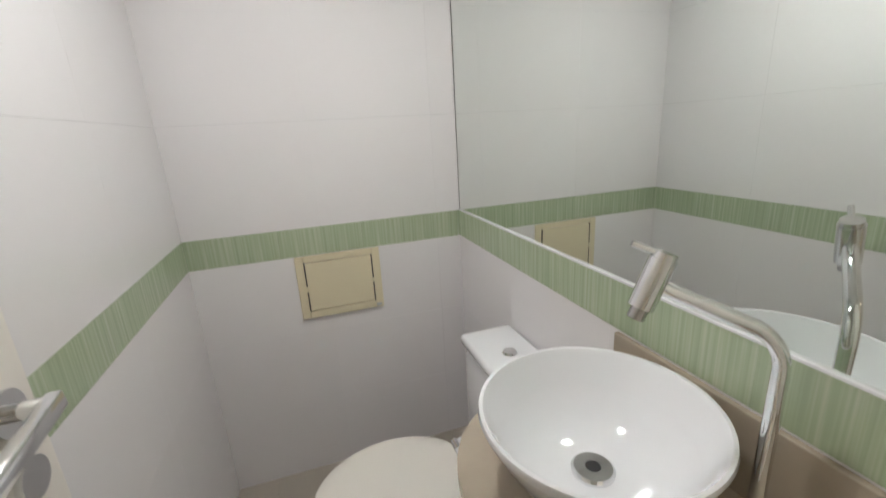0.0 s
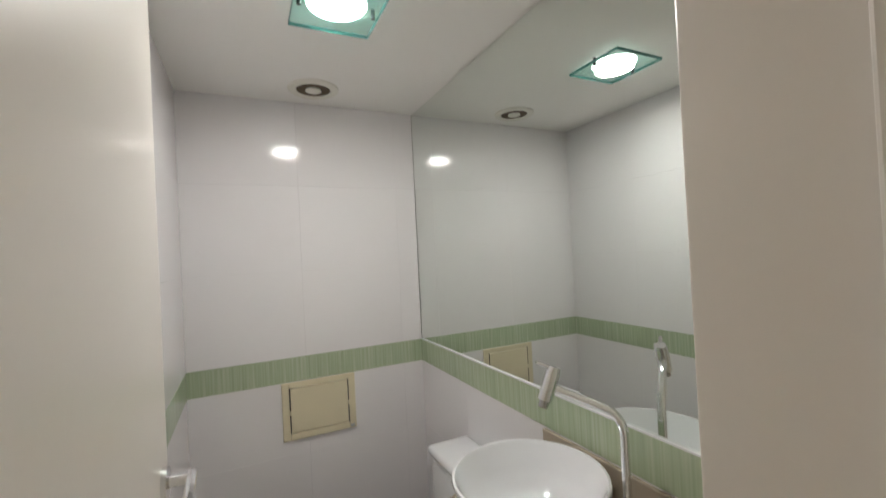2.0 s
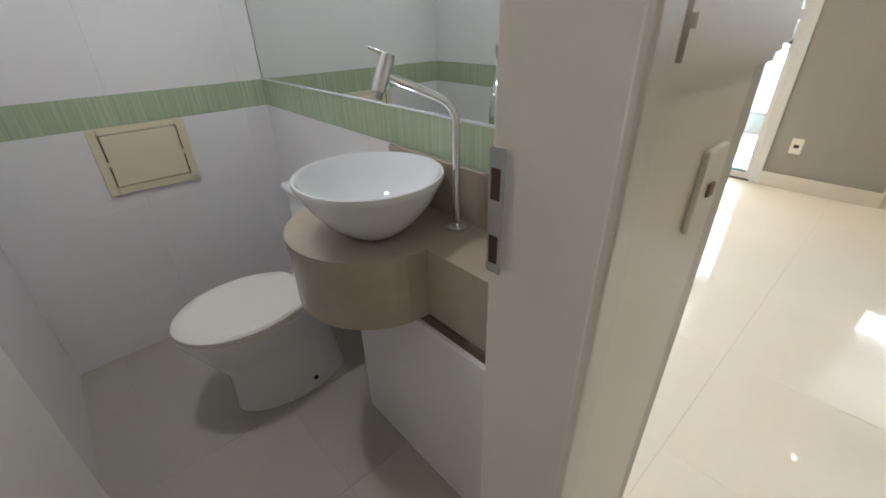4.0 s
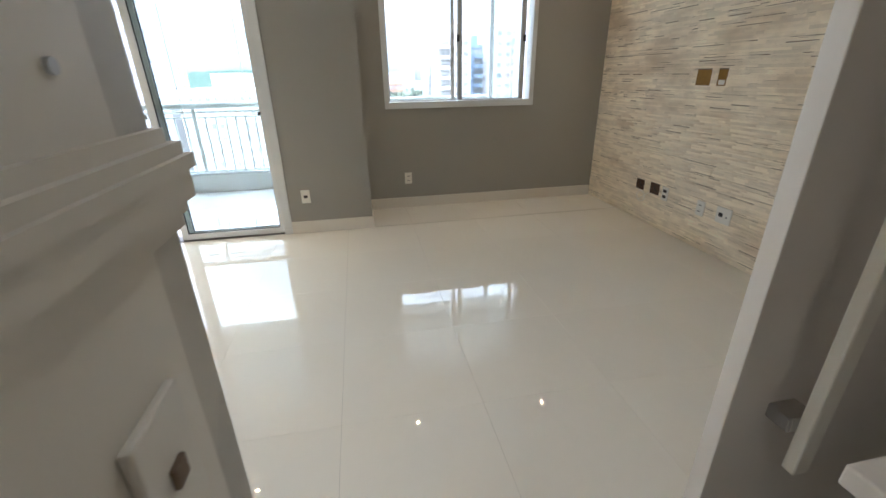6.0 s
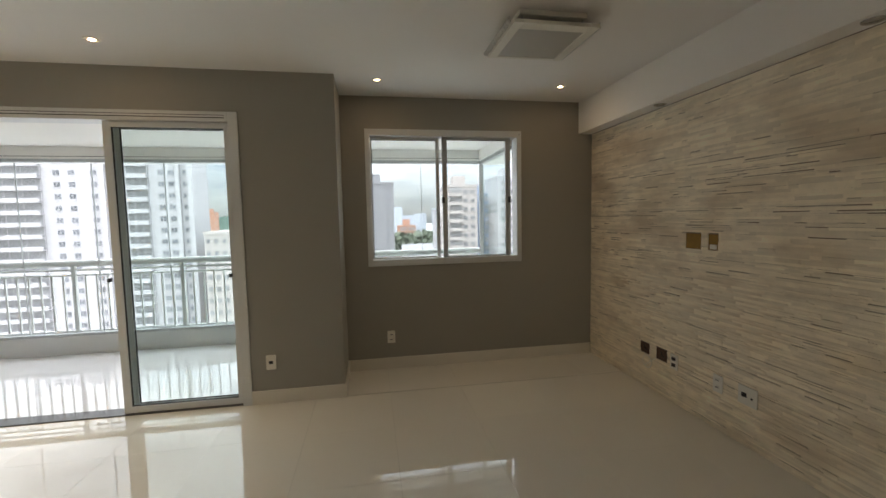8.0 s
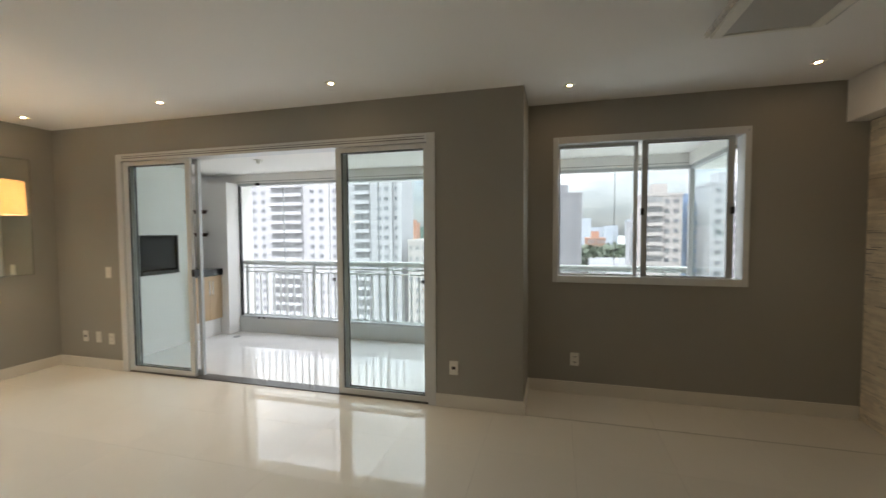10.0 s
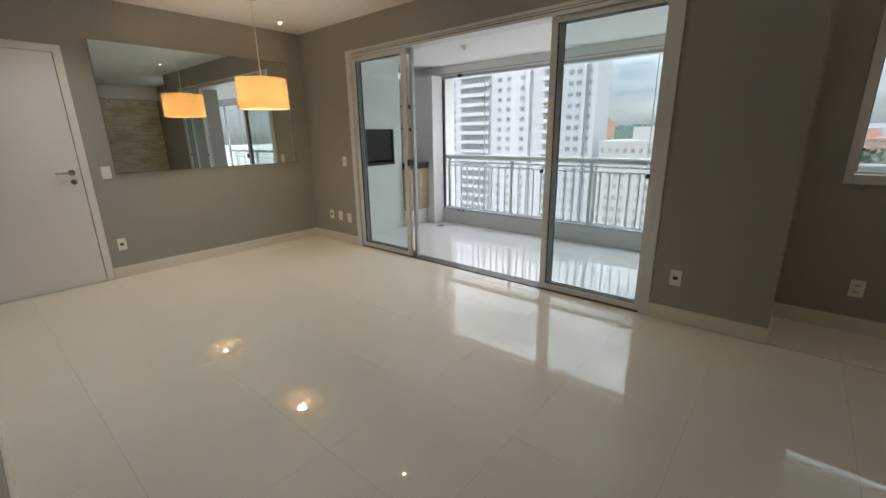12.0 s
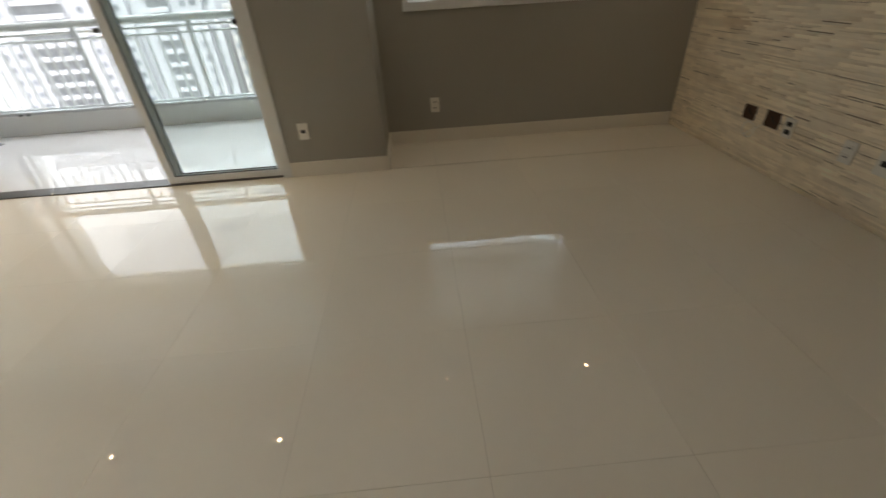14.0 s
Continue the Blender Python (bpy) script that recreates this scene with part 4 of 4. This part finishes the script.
    bmesh.ops.recalc_face_normals(bm, faces=bm.faces)
    return bm


def toilet():
    cx = -1.375
    t = thing("toilet", (cx, -3.72, 0), "white ceramic close-coupled toilet, lid closed", "toilet")
    e = ellipse
    body = part("pedestal", loft(bmesh.new(), [(0.0, e(cx, -3.74, 0.125, 0.225, 40, -3.55)), (0.03, e(cx, -3.74, 0.12, 0.22, 40, -3.55)), (0.16, e(cx, -3.755, 0.105, 0.205, 40, -3.55)), (0.26, e(cx, -3.79, 0.135, 0.225, 40, -3.55)), (0.34, e(cx, -3.825, 0.168, 0.232, 40, -3.60)), (0.375, e(cx, -3.83, 0.174, 0.236, 40, -3.60))]), CERAMIC, t, smooth=True)
    for s in (-1, 1):
        part("bolt_cap", rod(bmesh.new(), (cx + s * 0.118, -3.70, 0.05), (cx + s * 0.124, -3.70, 0.05), 0.009), DARK, body)
    part("seat", loft(bmesh.new(), [(0.376, e(cx, -3.84, 0.176, 0.225, 40, -3.645)), (0.392, e(cx, -3.84, 0.178, 0.227, 40, -3.645))]), SEATP, t, smooth=True)
    part("lid", loft(bmesh.new(), [(0.395, e(cx, -3.84, 0.178, 0.227, 40, -3.645)), (0.406, e(cx, -3.84, 0.178, 0.227, 40, -3.645)), (0.414, e(cx, -3.84, 0.170, 0.218, 40, -3.65)), (0.417, e(cx, -3.84, 0.13, 0.17, 40, -3.66))]), SEATP, t, "off-white plastic lid", smooth=True)
    for s in (-1, 1):
        part("hinge", rod(bmesh.new(), (cx + s * 0.085 - 0.02, -3.632, 0.398), (cx + s * 0.085 + 0.02, -3.632, 0.398), 0.011), CHROME, t, smooth=True)
    part("neck", box((cx - 0.15, -3.62, 0.30), (cx + 0.15, -3.40, 0.378), 0.02, 3), CERAMIC, t, smooth=True)
    part("tank", box((cx - 0.160, -3.565, 0.378), (cx + 0.160, -3.402, 0.70), 0.022, 3), CERAMIC, t, smooth=True)
    lid = part("tank_lid", box((cx - 0.168, -3.575, 0.70), (cx + 0.168, -3.398, 0.735), 0.014, 3), CERAMIC, t, smooth=True)
    part("flush_button", lathe(bmesh.new(), [(0.0, 0.741), (0.018, 0.741), (0.021, 0.735)], (cx, -3.485, 0), 24), CHROME, lid, smooth=True)


toilet()


# ---- balcony things ----
def barbecue():
    b = thing("built_in_barbecue", (-4.5, 0.72, 0.955), "black steel built-in barbecue in the balcony wall", "barbecue")
    y0, y1, z0, z1 = 0.462, 0.973, 0.957, 1.438
    part("firebox", boxes(((-4.98, y0, z0), (-4.96, y1, z1)), ((-4.96, y0, z0), (-4.49, y0 + 0.02, z1)), ((-4.96, y1 - 0.02, z0), (-4.49, y1, z1)), ((-4.96, y0 + 0.02, z0), (-4.49, y1 - 0.02, z0 + 0.02)), ((-4.96, y0 + 0.02, z1 - 0.02), (-4.49, y1 - 0.02, z1))), SOOT, b)
    part("shutter", box((-4.535, y0 + 0.022, z0 + 0.06), (-4.52, y1 - 0.022, z1 - 0.022)), SOOT, b)
    tr = part("ash_tray", box((-4.54, y0, z0 - 0.004), (-4.478, y1, z0 + 0.04), 0.004), SOOT, b)
    part("tray_knob", rod(bmesh.new(), (-4.478, 0.78, z0 + 0.02), (-4.466, 0.78, z0 + 0.02), 0.008), STEEL, tr)


barbecue()


def balcony_cabinet():
    c = thing("balcony_cabinet", (-4.7, 1.29, 0.0), "light oak balcony cabinet with two doors and steel handles", "cabinet")
    part("body", box((-4.995, 1.136, 0.24), (-4.42, 1.588, 0.86)), OAK, c)
    for i, y in enumerate((1.14, 1.365)):
        d = part("cabinet_door", box((-4.42, y, 0.243), (-4.402, y + 0.220, 0.855), 0.002), OAK, c)
        hy = 1.335 if i == 0 else 1.393
        part("handle", tube(bmesh.new(), [(-4.402, hy, 0.60), (-4.372, hy, 0.60), (-4.372, hy, 0.80), (-4.402, hy, 0.80)], 0.008, 8), CHROME, d, "steel bar handle")
    part("plinth", box((-4.995, 1.136, 0.0), (-4.44, 1.588, 0.24)), WHITE, c)
    t = solid("granite_worktop", box((-4.998, 1.134, 0.86), (-4.385, 1.589, 0.955), 0.004), GRANITE, "black granite worktop on the balcony cabinet", "countertop", origin=(-4.7, 1.29, 0.86))
    for z in (1.44, 1.77):
        s = thing("wall_shelf", (-4.72, 1.52, z), "small dark wooden shelf on the balcony wall", "shelf", "small balcony shelves")
        part("board", box((-4.86, 1.47, z), (-4.62, 1.588, z + 0.02), 0.002), WALNUT, s)
        part("bracket", box((-4.85, 1.575, z - 0.03), (-4.64, 1.588, z), 0.002), WALNUT, s)


WALNUT = mk("dark walnut", (0.10, 0.055, 0.04), 0.45, var=0.2, scale=8)
balcony_cabinet()
for x in (-3.09, 0.65):
    o = thing("balcony_ceiling_lamp", (x, 0.80, ZB), "small white lamp holder on the balcony ceiling", "ceiling light", "balcony lamp holders")
    part("rose", lathe(bmesh.new(), [(0.0, -0.012), (0.05, -0.012), (0.055, 0.0)], (x, 0.80, ZB), 24), WPLAS, o, smooth=True)
    part("lamp_holder", rod(bmesh.new(), (x, 0.80, ZB - 0.045), (x, 0.80, ZB - 0.012), 0.02, 16), WPLAS, o, smooth=True)
solid("floor_drain", lathe(bmesh.new(), [(0.0, 0.004), (0.05, 0.004), (0.056, 0.0)], (-4.09, 1.50, 0.0), 24), DARK, "dark round floor drain in the balcony floor", "drain", origin=(-4.09, 1.50, 0.0))


# ---- the town outside ----
GZ = -66.0
gbm = bmesh.new()
bmesh.ops.create_grid(gbm, x_segments=8, y_segments=8, size=4000, matrix=Matrix.Translation((0, 1500, GZ)))
fixed("ground", gbm, CITY, "wide town ground far below")

WIN_M = {}


def window_mesh(key, w, h, glass, wall):
    """A framed window that stands a hand's breadth proud of the facade, facing -y."""
    if key not in WIN_M:
        bm = boxes(((-w / 2, -0.10, -h / 2), (w / 2, 0.0, h / 2)))
        n = len(bm.faces)
        bx(bm, (-w / 2 - 0.1, -0.14, -h / 2 - 0.15), (w / 2 + 0.1, 0.0, -h / 2))
        bx(bm, (-0.04, -0.13, -h / 2), (0.04, 0.0, h / 2))
        bm.faces.ensure_lookup_table()
        for i, f in enumerate(bm.faces):
            f.material_index = 0 if i < n else 1
        WIN_M[key] = as_mesh("window", bm, [glass, wall])
    return WIN_M[key]


def balcony_mesh(key, w, depth, wall):
    """A loggia storey: glass with its shade painted in, behind a projecting slab with a solid parapet."""
    if key not in WIN_M:
        bm = boxes(((-w / 2, -0.12, 0.3), (w / 2, 0.0, 2.7)))
        n = len(bm.faces)
        bx(bm, (-w / 2 - 0.2, -depth, -0.15), (w / 2 + 0.2, 0.0, 0.1))
        bx(bm, (-w / 2 - 0.2, -depth, 0.1), (w / 2 + 0.2, -depth + 0.12, 0.95))
        for k in range(4):
            x = -w / 2 + w * k / 3
            bx(bm, (x - 0.1, -0.2, 0.1), (x + 0.1, 0.0, 2.75))
        bm.faces.ensure_lookup_table()
        for i, f in enumerate(bm.faces):
            f.material_index = 0 if i < n else 1
        WIN_M[key] = as_mesh("balcony", bm, [LOGGIA, wall])
    return WIN_M[key]


def tower(label, x0, x1, y, depth, top, wall, cols=(), stacks=(), storey=2.9, base=GZ, low=-58.0, ribs=(), win=(1.3, 1.2), group="towers"):
    """An apartment tower whose street side faces -y. cols: window columns; stacks: (centre, width) of balcony columns."""
    t = thing("apartment_tower", ((x0 + x1) / 2, y + depth / 2, base), label, "building", group)
    part("wall", box((x0, y, base), (x1, y + depth, top)), wall, t)
    part("roof", boxes(((x0 - 0.2, y - 0.2, top), (x1 + 0.2, y + depth + 0.2, top + 0.8)), (((x0 + x1) / 2 - (x1 - x0) * 0.2, y + depth * 0.3, top + 0.8), ((x0 + x1) / 2 + (x1 - x0) * 0.2, y + depth * 0.7, top + 4.0))), wall, t)
    for a, b, d in ribs:
        part("pier", box((a, y - d, base), (b, y, top)), wall, t)
    n = int((top - low) / storey)
    for i in range(n):
        z = top - 1.6 - i * storey
        for x in cols:
            piece("window", window_mesh((wall.name, win), win[0], win[1], WINGL, wall), t, (x, y, z))
        for c, w in stacks:
            piece("balcony", balcony_mesh((wall.name, w), w, 1.4, wall), t, (c, y, z - 1.3))
    return t


C = (0.27, -3.29)


def far(slope, dist):
    """Plan x of a point that is seen at this slope from the living room, at a distance along y."""
    return C[0] + slope * (dist - C[1])


Y1 = 112.0
tower("white apartment tower with grey balcony stacks", far(-0.862, Y1), far(-0.381, Y1), Y1, 9, 36, TOWERW,
      cols=[far(s, Y1) for s in (-0.832, -0.803, -0.646, -0.618, -0.577, -0.447, -0.427, -0.398)], stacks=[(far(-0.7255, Y1), 11.6), (far(-0.494, Y1), 4.8)],
      ribs=[(far(-0.562, Y1), far(-0.552, Y1), 1.2), (far(-0.416, Y1), far(-0.408, Y1), 0.9), (far(-0.392, Y1), far(-0.381, Y1), 1.2)], group="")
Y2 = 104.0
tower("low pinkish apartment block with small windows", far(-0.368, Y2), far(-0.18, Y2), Y2, 20, -1.6, TOWERB, cols=[far(-0.36 + 0.017 * i, Y2) for i in range(11)], win=(0.8, 1.1), group="")
tower("slim brick red tower on the wooded slope", far(-0.366, 420), far(-0.344, 420), 420, 12, 10, TOWERR, group="")
Y3 = 150.0
tower("grey apartment tower with rows of windows", far(-0.045, Y3), far(0.056, Y3), Y3, 14, 14, TOWERG, cols=[far(s, Y3) for s in (-0.03, -0.012, 0.006, 0.041)], group="")
Y4 = 210.0
tower("orange brick apartment block with white bands", far(0.066, Y4), far(0.107, Y4), Y4, 12, -3, TOWERR, stacks=[(far(0.077, Y4), 3.4), (far(0.097, Y4), 3.4)], group="")
Y5 = 132.0
tower("beige apartment tower with balconies", far(0.186, Y5), far(0.262, Y5), Y5, 14, 11.5, TOWERB, cols=[far(0.232, Y5), far(0.25, Y5)], stacks=[(far(0.207, Y5), 4.2)], group="")
tower("blue glass tower with white balcony slabs", far(0.250, 140), far(0.30, 140), 140, 14, 9, BLUEGL, stacks=[(far(0.284, 140), 4.0)], group="")
tower("pale tower beside the blue one", far(0.315, 128), far(0.40, 128), 128, 16, 14, TOWERW, cols=[far(0.33, 128), far(0.35, 128)], stacks=[(far(0.378, 128), 5.0)], group="")
tower("narrow pale balcony tower", far(0.158, 170), far(0.183, 170), 170, 10, 4, TOWERW, stacks=[(far(0.171, 170), 2.6)], group="")
tower("white tower with dark balcony bands close by", far(0.44, 85), far(0.66, 85), 85, 18, 38, TOWERW, cols=[far(0.46, 85), far(0.64, 85)], stacks=[(far(0.51, 85), 4.6), (far(0.59, 85), 4.6)], group="")
rng = random.Random(4)
for i in range(26):
    d = rng.uniform(620, 1100)
    s = -0.40 + 0.82 * i / 25 + rng.uniform(-0.01, 0.01)
    w = rng.uniform(14, 30)
    x = far(s, d)
    if -0.39 < s < -0.13:
        continue
    solid("distant_tower", box((x - w / 2, d, GZ), (x + w / 2, d + 15, rng.uniform(0, 36))), TOWERH, "distant tower block on the skyline, haze put into its colour", "building", "distant skyline", origin=(x, d, GZ))
# low houses and roofs between the towers
for i in range(70):
    d = rng.uniform(150, 520)
    s = rng.uniform(-0.42, 0.42)
    x, w, h = far(s, d), rng.uniform(8, 18), max(6, 67.5 - rng.uniform(0.06, 0.13) * d)
    hs = thing("town_house", (x, d, GZ), rng.choice(["low house with a red tiled roof", "low pale town building"]), "house", "low town houses")
    part("wall", box((x - w / 2, d, GZ), (x + w / 2, d + w, GZ + h)), TOWERW if i % 2 else TOWERB, hs)
    rb = bmesh.new()
    vs = [rb.verts.new(p) for p in ((x - w / 2 - 0.5, d - 0.5, GZ + h), (x + w / 2 + 0.5, d - 0.5, GZ + h), (x + w / 2 + 0.5, d + w + 0.5, GZ + h), (x - w / 2 - 0.5, d + w + 0.5, GZ + h), (x - w / 2, d + w / 2, GZ + h + 3), (x + w / 2, d + w / 2, GZ + h + 3))]
    for q in ((0, 1, 5, 4), (2, 3, 4, 5), (0, 4, 3), (1, 2, 5), (3, 2, 1, 0)):
        rb.faces.new([vs[k] for k in q])
    part("roof", rb, ROOFT if i % 3 == 0 else TOWERG, hs)


def foliage(name, label, spots, kind="stuff"):
    """Crowns made of many small leaf clumps."""
    vs, fs = [], []
    for x, y, z, r in spots:
        for k in range(150):
            a, b, q = rng.uniform(0, 6.283), rng.uniform(-1, 1), rng.random() ** 0.4
            c = Vector((x + r * q * math.cos(a) * math.sqrt(1 - b * b), y + r * q * math.sin(a) * math.sqrt(1 - b * b), z + r * 0.8 * q * b))
            s = r * rng.uniform(0.12, 0.26)
            u = Vector((rng.uniform(-1, 1), rng.uniform(-1, 1), rng.uniform(-1, 1))).normalized()
            v = u.orthogonal().normalized()
            n = len(vs)
            vs += [c + u * s, c + v * s, c - u * s, c - v * s]
            fs.append((n, n + 1, n + 2, n + 3))
    me = bpy.data.meshes.new(name)
    me.from_pydata([tuple(p) for p in vs], [], fs)
    me.materials.append(LEAF)
    return tagged(new(name, me), label, "trees", kind=kind)


foliage("tree_belt", "dark green tree crowns between the towers", [(far(rng.uniform(0.05, 0.19), d), d, 1.5 - rng.uniform(0.055, 0.10) * d, rng.uniform(4, 8)) for d in [rng.uniform(190, 330) for _ in range(110)]])
# wooded ridge far behind
hb = bmesh.new()
grid = []
for i in range(49):
    s = -0.41 + 0.30 * i / 48
    top = 16 * math.sin(math.pi * min(1, max(0, i / 48))) ** 0.5 + 3 * noise.noise(Vector((i * 0.35, 0, 0)))
    grid.append([hb.verts.new((far(s, 900), 900, GZ)), hb.verts.new((far(s, 900) + 5, 960, top)), hb.verts.new((far(s, 900), 1100, GZ))])
for a, b in zip(grid, grid[1:]):
    for k in range(2):
        hb.faces.new((a[k], b[k], b[k + 1], a[k + 1]))
fixed("backdrop_hill", hb, HILLM, "dark green wooded ridge on the horizon")

# ---- floor tiles, wall tiles and stone strips ----
G = 0.0004


def tile_floor(parent, x0, x1, y0, y1, ox, oy, sx, sy, mat_, z=0.0):
    """Square tiles on a grid through (ox, oy), cut at the room's edges."""
    cache = {}
    i0, i1 = math.floor((x0 - ox) / sx), math.ceil((x1 - ox) / sx)
    j0, j1 = math.floor((y0 - oy) / sy), math.ceil((y1 - oy) / sy)
    for i in range(i0, i1):
        for j in range(j0, j1):
            a, b = max(x0, ox + i * sx + G), min(x1, ox + (i + 1) * sx - G)
            c, d = max(y0, oy + j * sy + G), min(y1, oy + (j + 1) * sy - G)
            if b - a < 0.01 or d - c < 0.01:
                continue
            key = (round(b - a, 4), round(d - c, 4))
            if key not in cache:
                cache[key] = as_mesh("floor_tile", box((-(b - a) / 2, -(d - c) / 2, -0.0018), ((b - a) / 2, (d - c) / 2, 0.0)), mat_)
            piece("floor_tile", cache[key], parent, ((a + b) / 2, (c + d) / 2, z))


tile_floor(floor, XL, XR, YH, YB, -0.83, -2.39, 0.6, 0.6, TILE)
tile_floor(floor, 0.0, XR, YB, YW, -0.83, -2.39, 0.6, 0.6, TILE)
tile_floor(floor, HX, 1.6, -6.2, YH, -0.83, -2.39, 0.6, 0.6, TILE)
tile_floor(floor, BX, HX, BY0, BY1 - 0.01, -0.82, -4.24, 0.42, 0.42, BTILE, 0.0)
tile_floor(floor, -5.0, -0.73, 0.14, 1.80, -0.83, -2.39, 0.6, 0.6, BALT)
tile_floor(floor, -0.73, 1.64, YW + 0.15, 1.80, -0.83, -2.39, 0.6, 0.6, BALT)


def wall_tiles(parent, axis, at, lo, hi, z0, z1, w, h, thick, sign, mat_, start=None, name="wall_tile"):
    """Tiles on an upright wall. axis: the direction that the wall runs in; they stand proud towards sign."""
    cache = {}
    u = lo if start is None else start
    while u < hi - 0.005:
        a, b = max(lo, u) + 0.0002, min(hi, u + w) - 0.0002
        z = z0
        while z < z1 - 0.005:
            c, d = z + 0.0002, min(z1, z + h) - 0.0002
            key = (round(b - a, 4), round(d - c, 4))
            if key not in cache:
                s, t = (b - a) / 2, (d - c) / 2
                lo3, hi3 = ((-s, 0, -t), (s, sign * thick, t)) if axis == "x" else ((0, -s, -t), (sign * thick, s, t))
                cache[key] = as_mesh(name, box(lo3, hi3), mat_)
            m = (a + b) / 2
            piece(name, cache[key], parent, (m, at, (c + d) / 2) if axis == "x" else (at, m, (c + d) / 2))
            z += h
        u += w


for z0, z1, h in ((0.0, 0.933, 0.3115), (1.037, BZ, 0.372)):
    wall_tiles(wall_end, "y", BX - 0.008, BY0, BY1 - 0.008, z0, z1, 0.45, h, 0.008, 1, GLAZE)
    wall_tiles(wall_side, "x", BY0 - 0.008, BX, -0.39, z0, z1, 0.45, h, 0.008, 1, GLAZE)
wall_tiles(wall_mirror, "x", -3.384, BX, -0.39, 0.0, 0.933, 0.45, 0.3115, 0.009, -1, GLAZE)
wall_tiles(wall_end, "y", BX - 0.008, BY0, BY1 - 0.010, 0.933, 1.037, 0.30, 0.104, 0.009, 1, BAND, name="border_tile")
wall_tiles(wall_side, "x", BY0 - 0.008, BX, -0.39, 0.933, 1.037, 0.30, 0.104, 0.009, 1, BAND, name="border_tile")
wall_tiles(wall_mirror, "x", -3.384, BX, -0.39, 0.933, 1.037, 0.30, 0.104, 0.010, -1, BAND, name="border_tile")
part("ledge", box((BX, -3.3955, 1.0372), (-0.39, -3.3898, 1.0415)), CERAMIC, wall_mirror, "white ledge under the mirror")

HOLES = [(-0.895, -0.752, 1.205, 1.315), (-1.040, -0.955, 1.205, 1.315), (-0.381, -0.262, 0.285, 0.375), (-0.588, -0.462, 0.285, 0.385)]


def stone_wall():
    """Rows of split strips with uneven lengths, heights and depths; slits stay open here and there."""
    r = random.Random(11)
    meshes, singles, vs, fs = {}, 0, [], []
    z = 0.001
    while z < 2.278:
        h = r.choice((0.009, 0.011, 0.014, 0.017, 0.02))
        slit = r.random() < 0.5
        y = -3.209 + r.uniform(0, 0.1)
        while y < YW - 0.002:
            l = r.uniform(0.05, 0.17) if r.random() < 0.6 else r.uniform(0.17, 0.34)
            y1 = min(YW - 0.0005, y + l)
            hh = min(h, 2.279 - z) - (r.choice((0.0012, 0.002, 0.003, 0.0045, 0.006)) if slit and l < 0.22 and r.random() < 0.55 else 0.0003)
            d = 0.004 + r.choice((0.0, 0.0006, 0.0012, 0.002, 0.004))
            spans = [(y, y1)]
            for a, b, c, e in HOLES:
                if z < e and z + h > c:
                    spans = [s for p, q in spans for s in ((p, min(q, a)), (max(p, b), q)) if s[1] - s[0] > 0.012]
            for p, q in spans:
                if singles < 300 and -1.5 < p < -0.1 and 0.45 < z < 1.35:
                    key = (round(q - p, 2), round(hh, 4), d)
                    if key not in meshes:
                        meshes[key] = as_mesh("stone_strip", box((-d, -(q - p - 0.0002) / 2, 0), (0, (q - p - 0.0002) / 2, hh)), STONE)
                    piece("stone_strip", meshes[key], wall_stone, (XR, (p + q) / 2, z))
                    singles += 1
                else:
                    n = len(vs)
                    vs += [(XR - d, p, z), (XR - d, q - 0.0002, z), (XR - d, q - 0.0002, z + hh), (XR - d, p, z + hh), (XR, p, z), (XR, q - 0.0002, z), (XR, q - 0.0002, z + hh), (XR, p, z + hh)]
                    fs += [(n + 3, n + 2, n + 1, n), (n, n + 1, n + 5, n + 4), (n + 2, n + 3, n + 7, n + 6), (n, n + 4, n + 7, n + 3), (n + 1, n + 2, n + 6, n + 5)]
            y = y1
        z += h
    me = bpy.data.meshes.new("stone_cladding")
    me.from_pydata(vs, [], fs)
    me.materials.append(STONE2)
    ob = new("stone_cladding", me)
    ob.parent = wall_stone
    tagged(ob, "split travertine strips on the wall", kind="stuff")


STONE2 = STONE.copy()
nt = STONE2.node_tree
for n_ in [n for n in nt.nodes if n.type == "OBJECT_INFO"]:
    geo = nt.nodes.new("ShaderNodeNewGeometry")
    for lk in list(n_.outputs["Random"].links):
        nt.links.new(geo.outputs["Random Per Island"], lk.to_socket)
stone_wall()
for i, (a, b, c, e) in enumerate(HOLES):
    o = thing("open_wall_box", (XR, (a + b) / 2, c), "open electrical box in the stone wall" + (", loose cable ends inside" if i > 1 else ", ochre inside"), "wall box", "open wall boxes")
    part("box_back", box((XR - 0.0035, a + 0.002, c + 0.002), (XR - 0.001, b - 0.002, e - 0.002)), BOXIN if i < 2 else REDMUD, o)
    if i == 1:
        part("connector", box((XR - 0.012, a + 0.012, c + 0.008), (XR - 0.0035, b - 0.02, c + 0.04), 0.003), WPLAS, o)
    if i > 1:
        part("wire_stub", tube(bmesh.new(), [(XR - 0.004, a + 0.03, c + 0.03), (XR - 0.015, a + 0.05, c + 0.05), (XR - 0.006, a + 0.07, c + 0.07)], 0.004, 6), DARK, o)
cb = bmesh.new()
tube(cb, [(XR - 0.012, -0.33, 0.285)] + [Vector((XR - 0.03, -0.385 + 0.055 * math.cos(a), 0.235 + 0.05 * math.sin(a))) for a in [1.2 + 0.45 * k for k in range(24)]] + [Vector((XR - 0.012, -0.47, 0.29))], 0.0035, 6)
solid("loose_cable", cb, WPLAS, "loop of loose white cable hanging from a wall box", "cable", smooth=True, origin=(XR - 0.02, -0.4, 0.2))
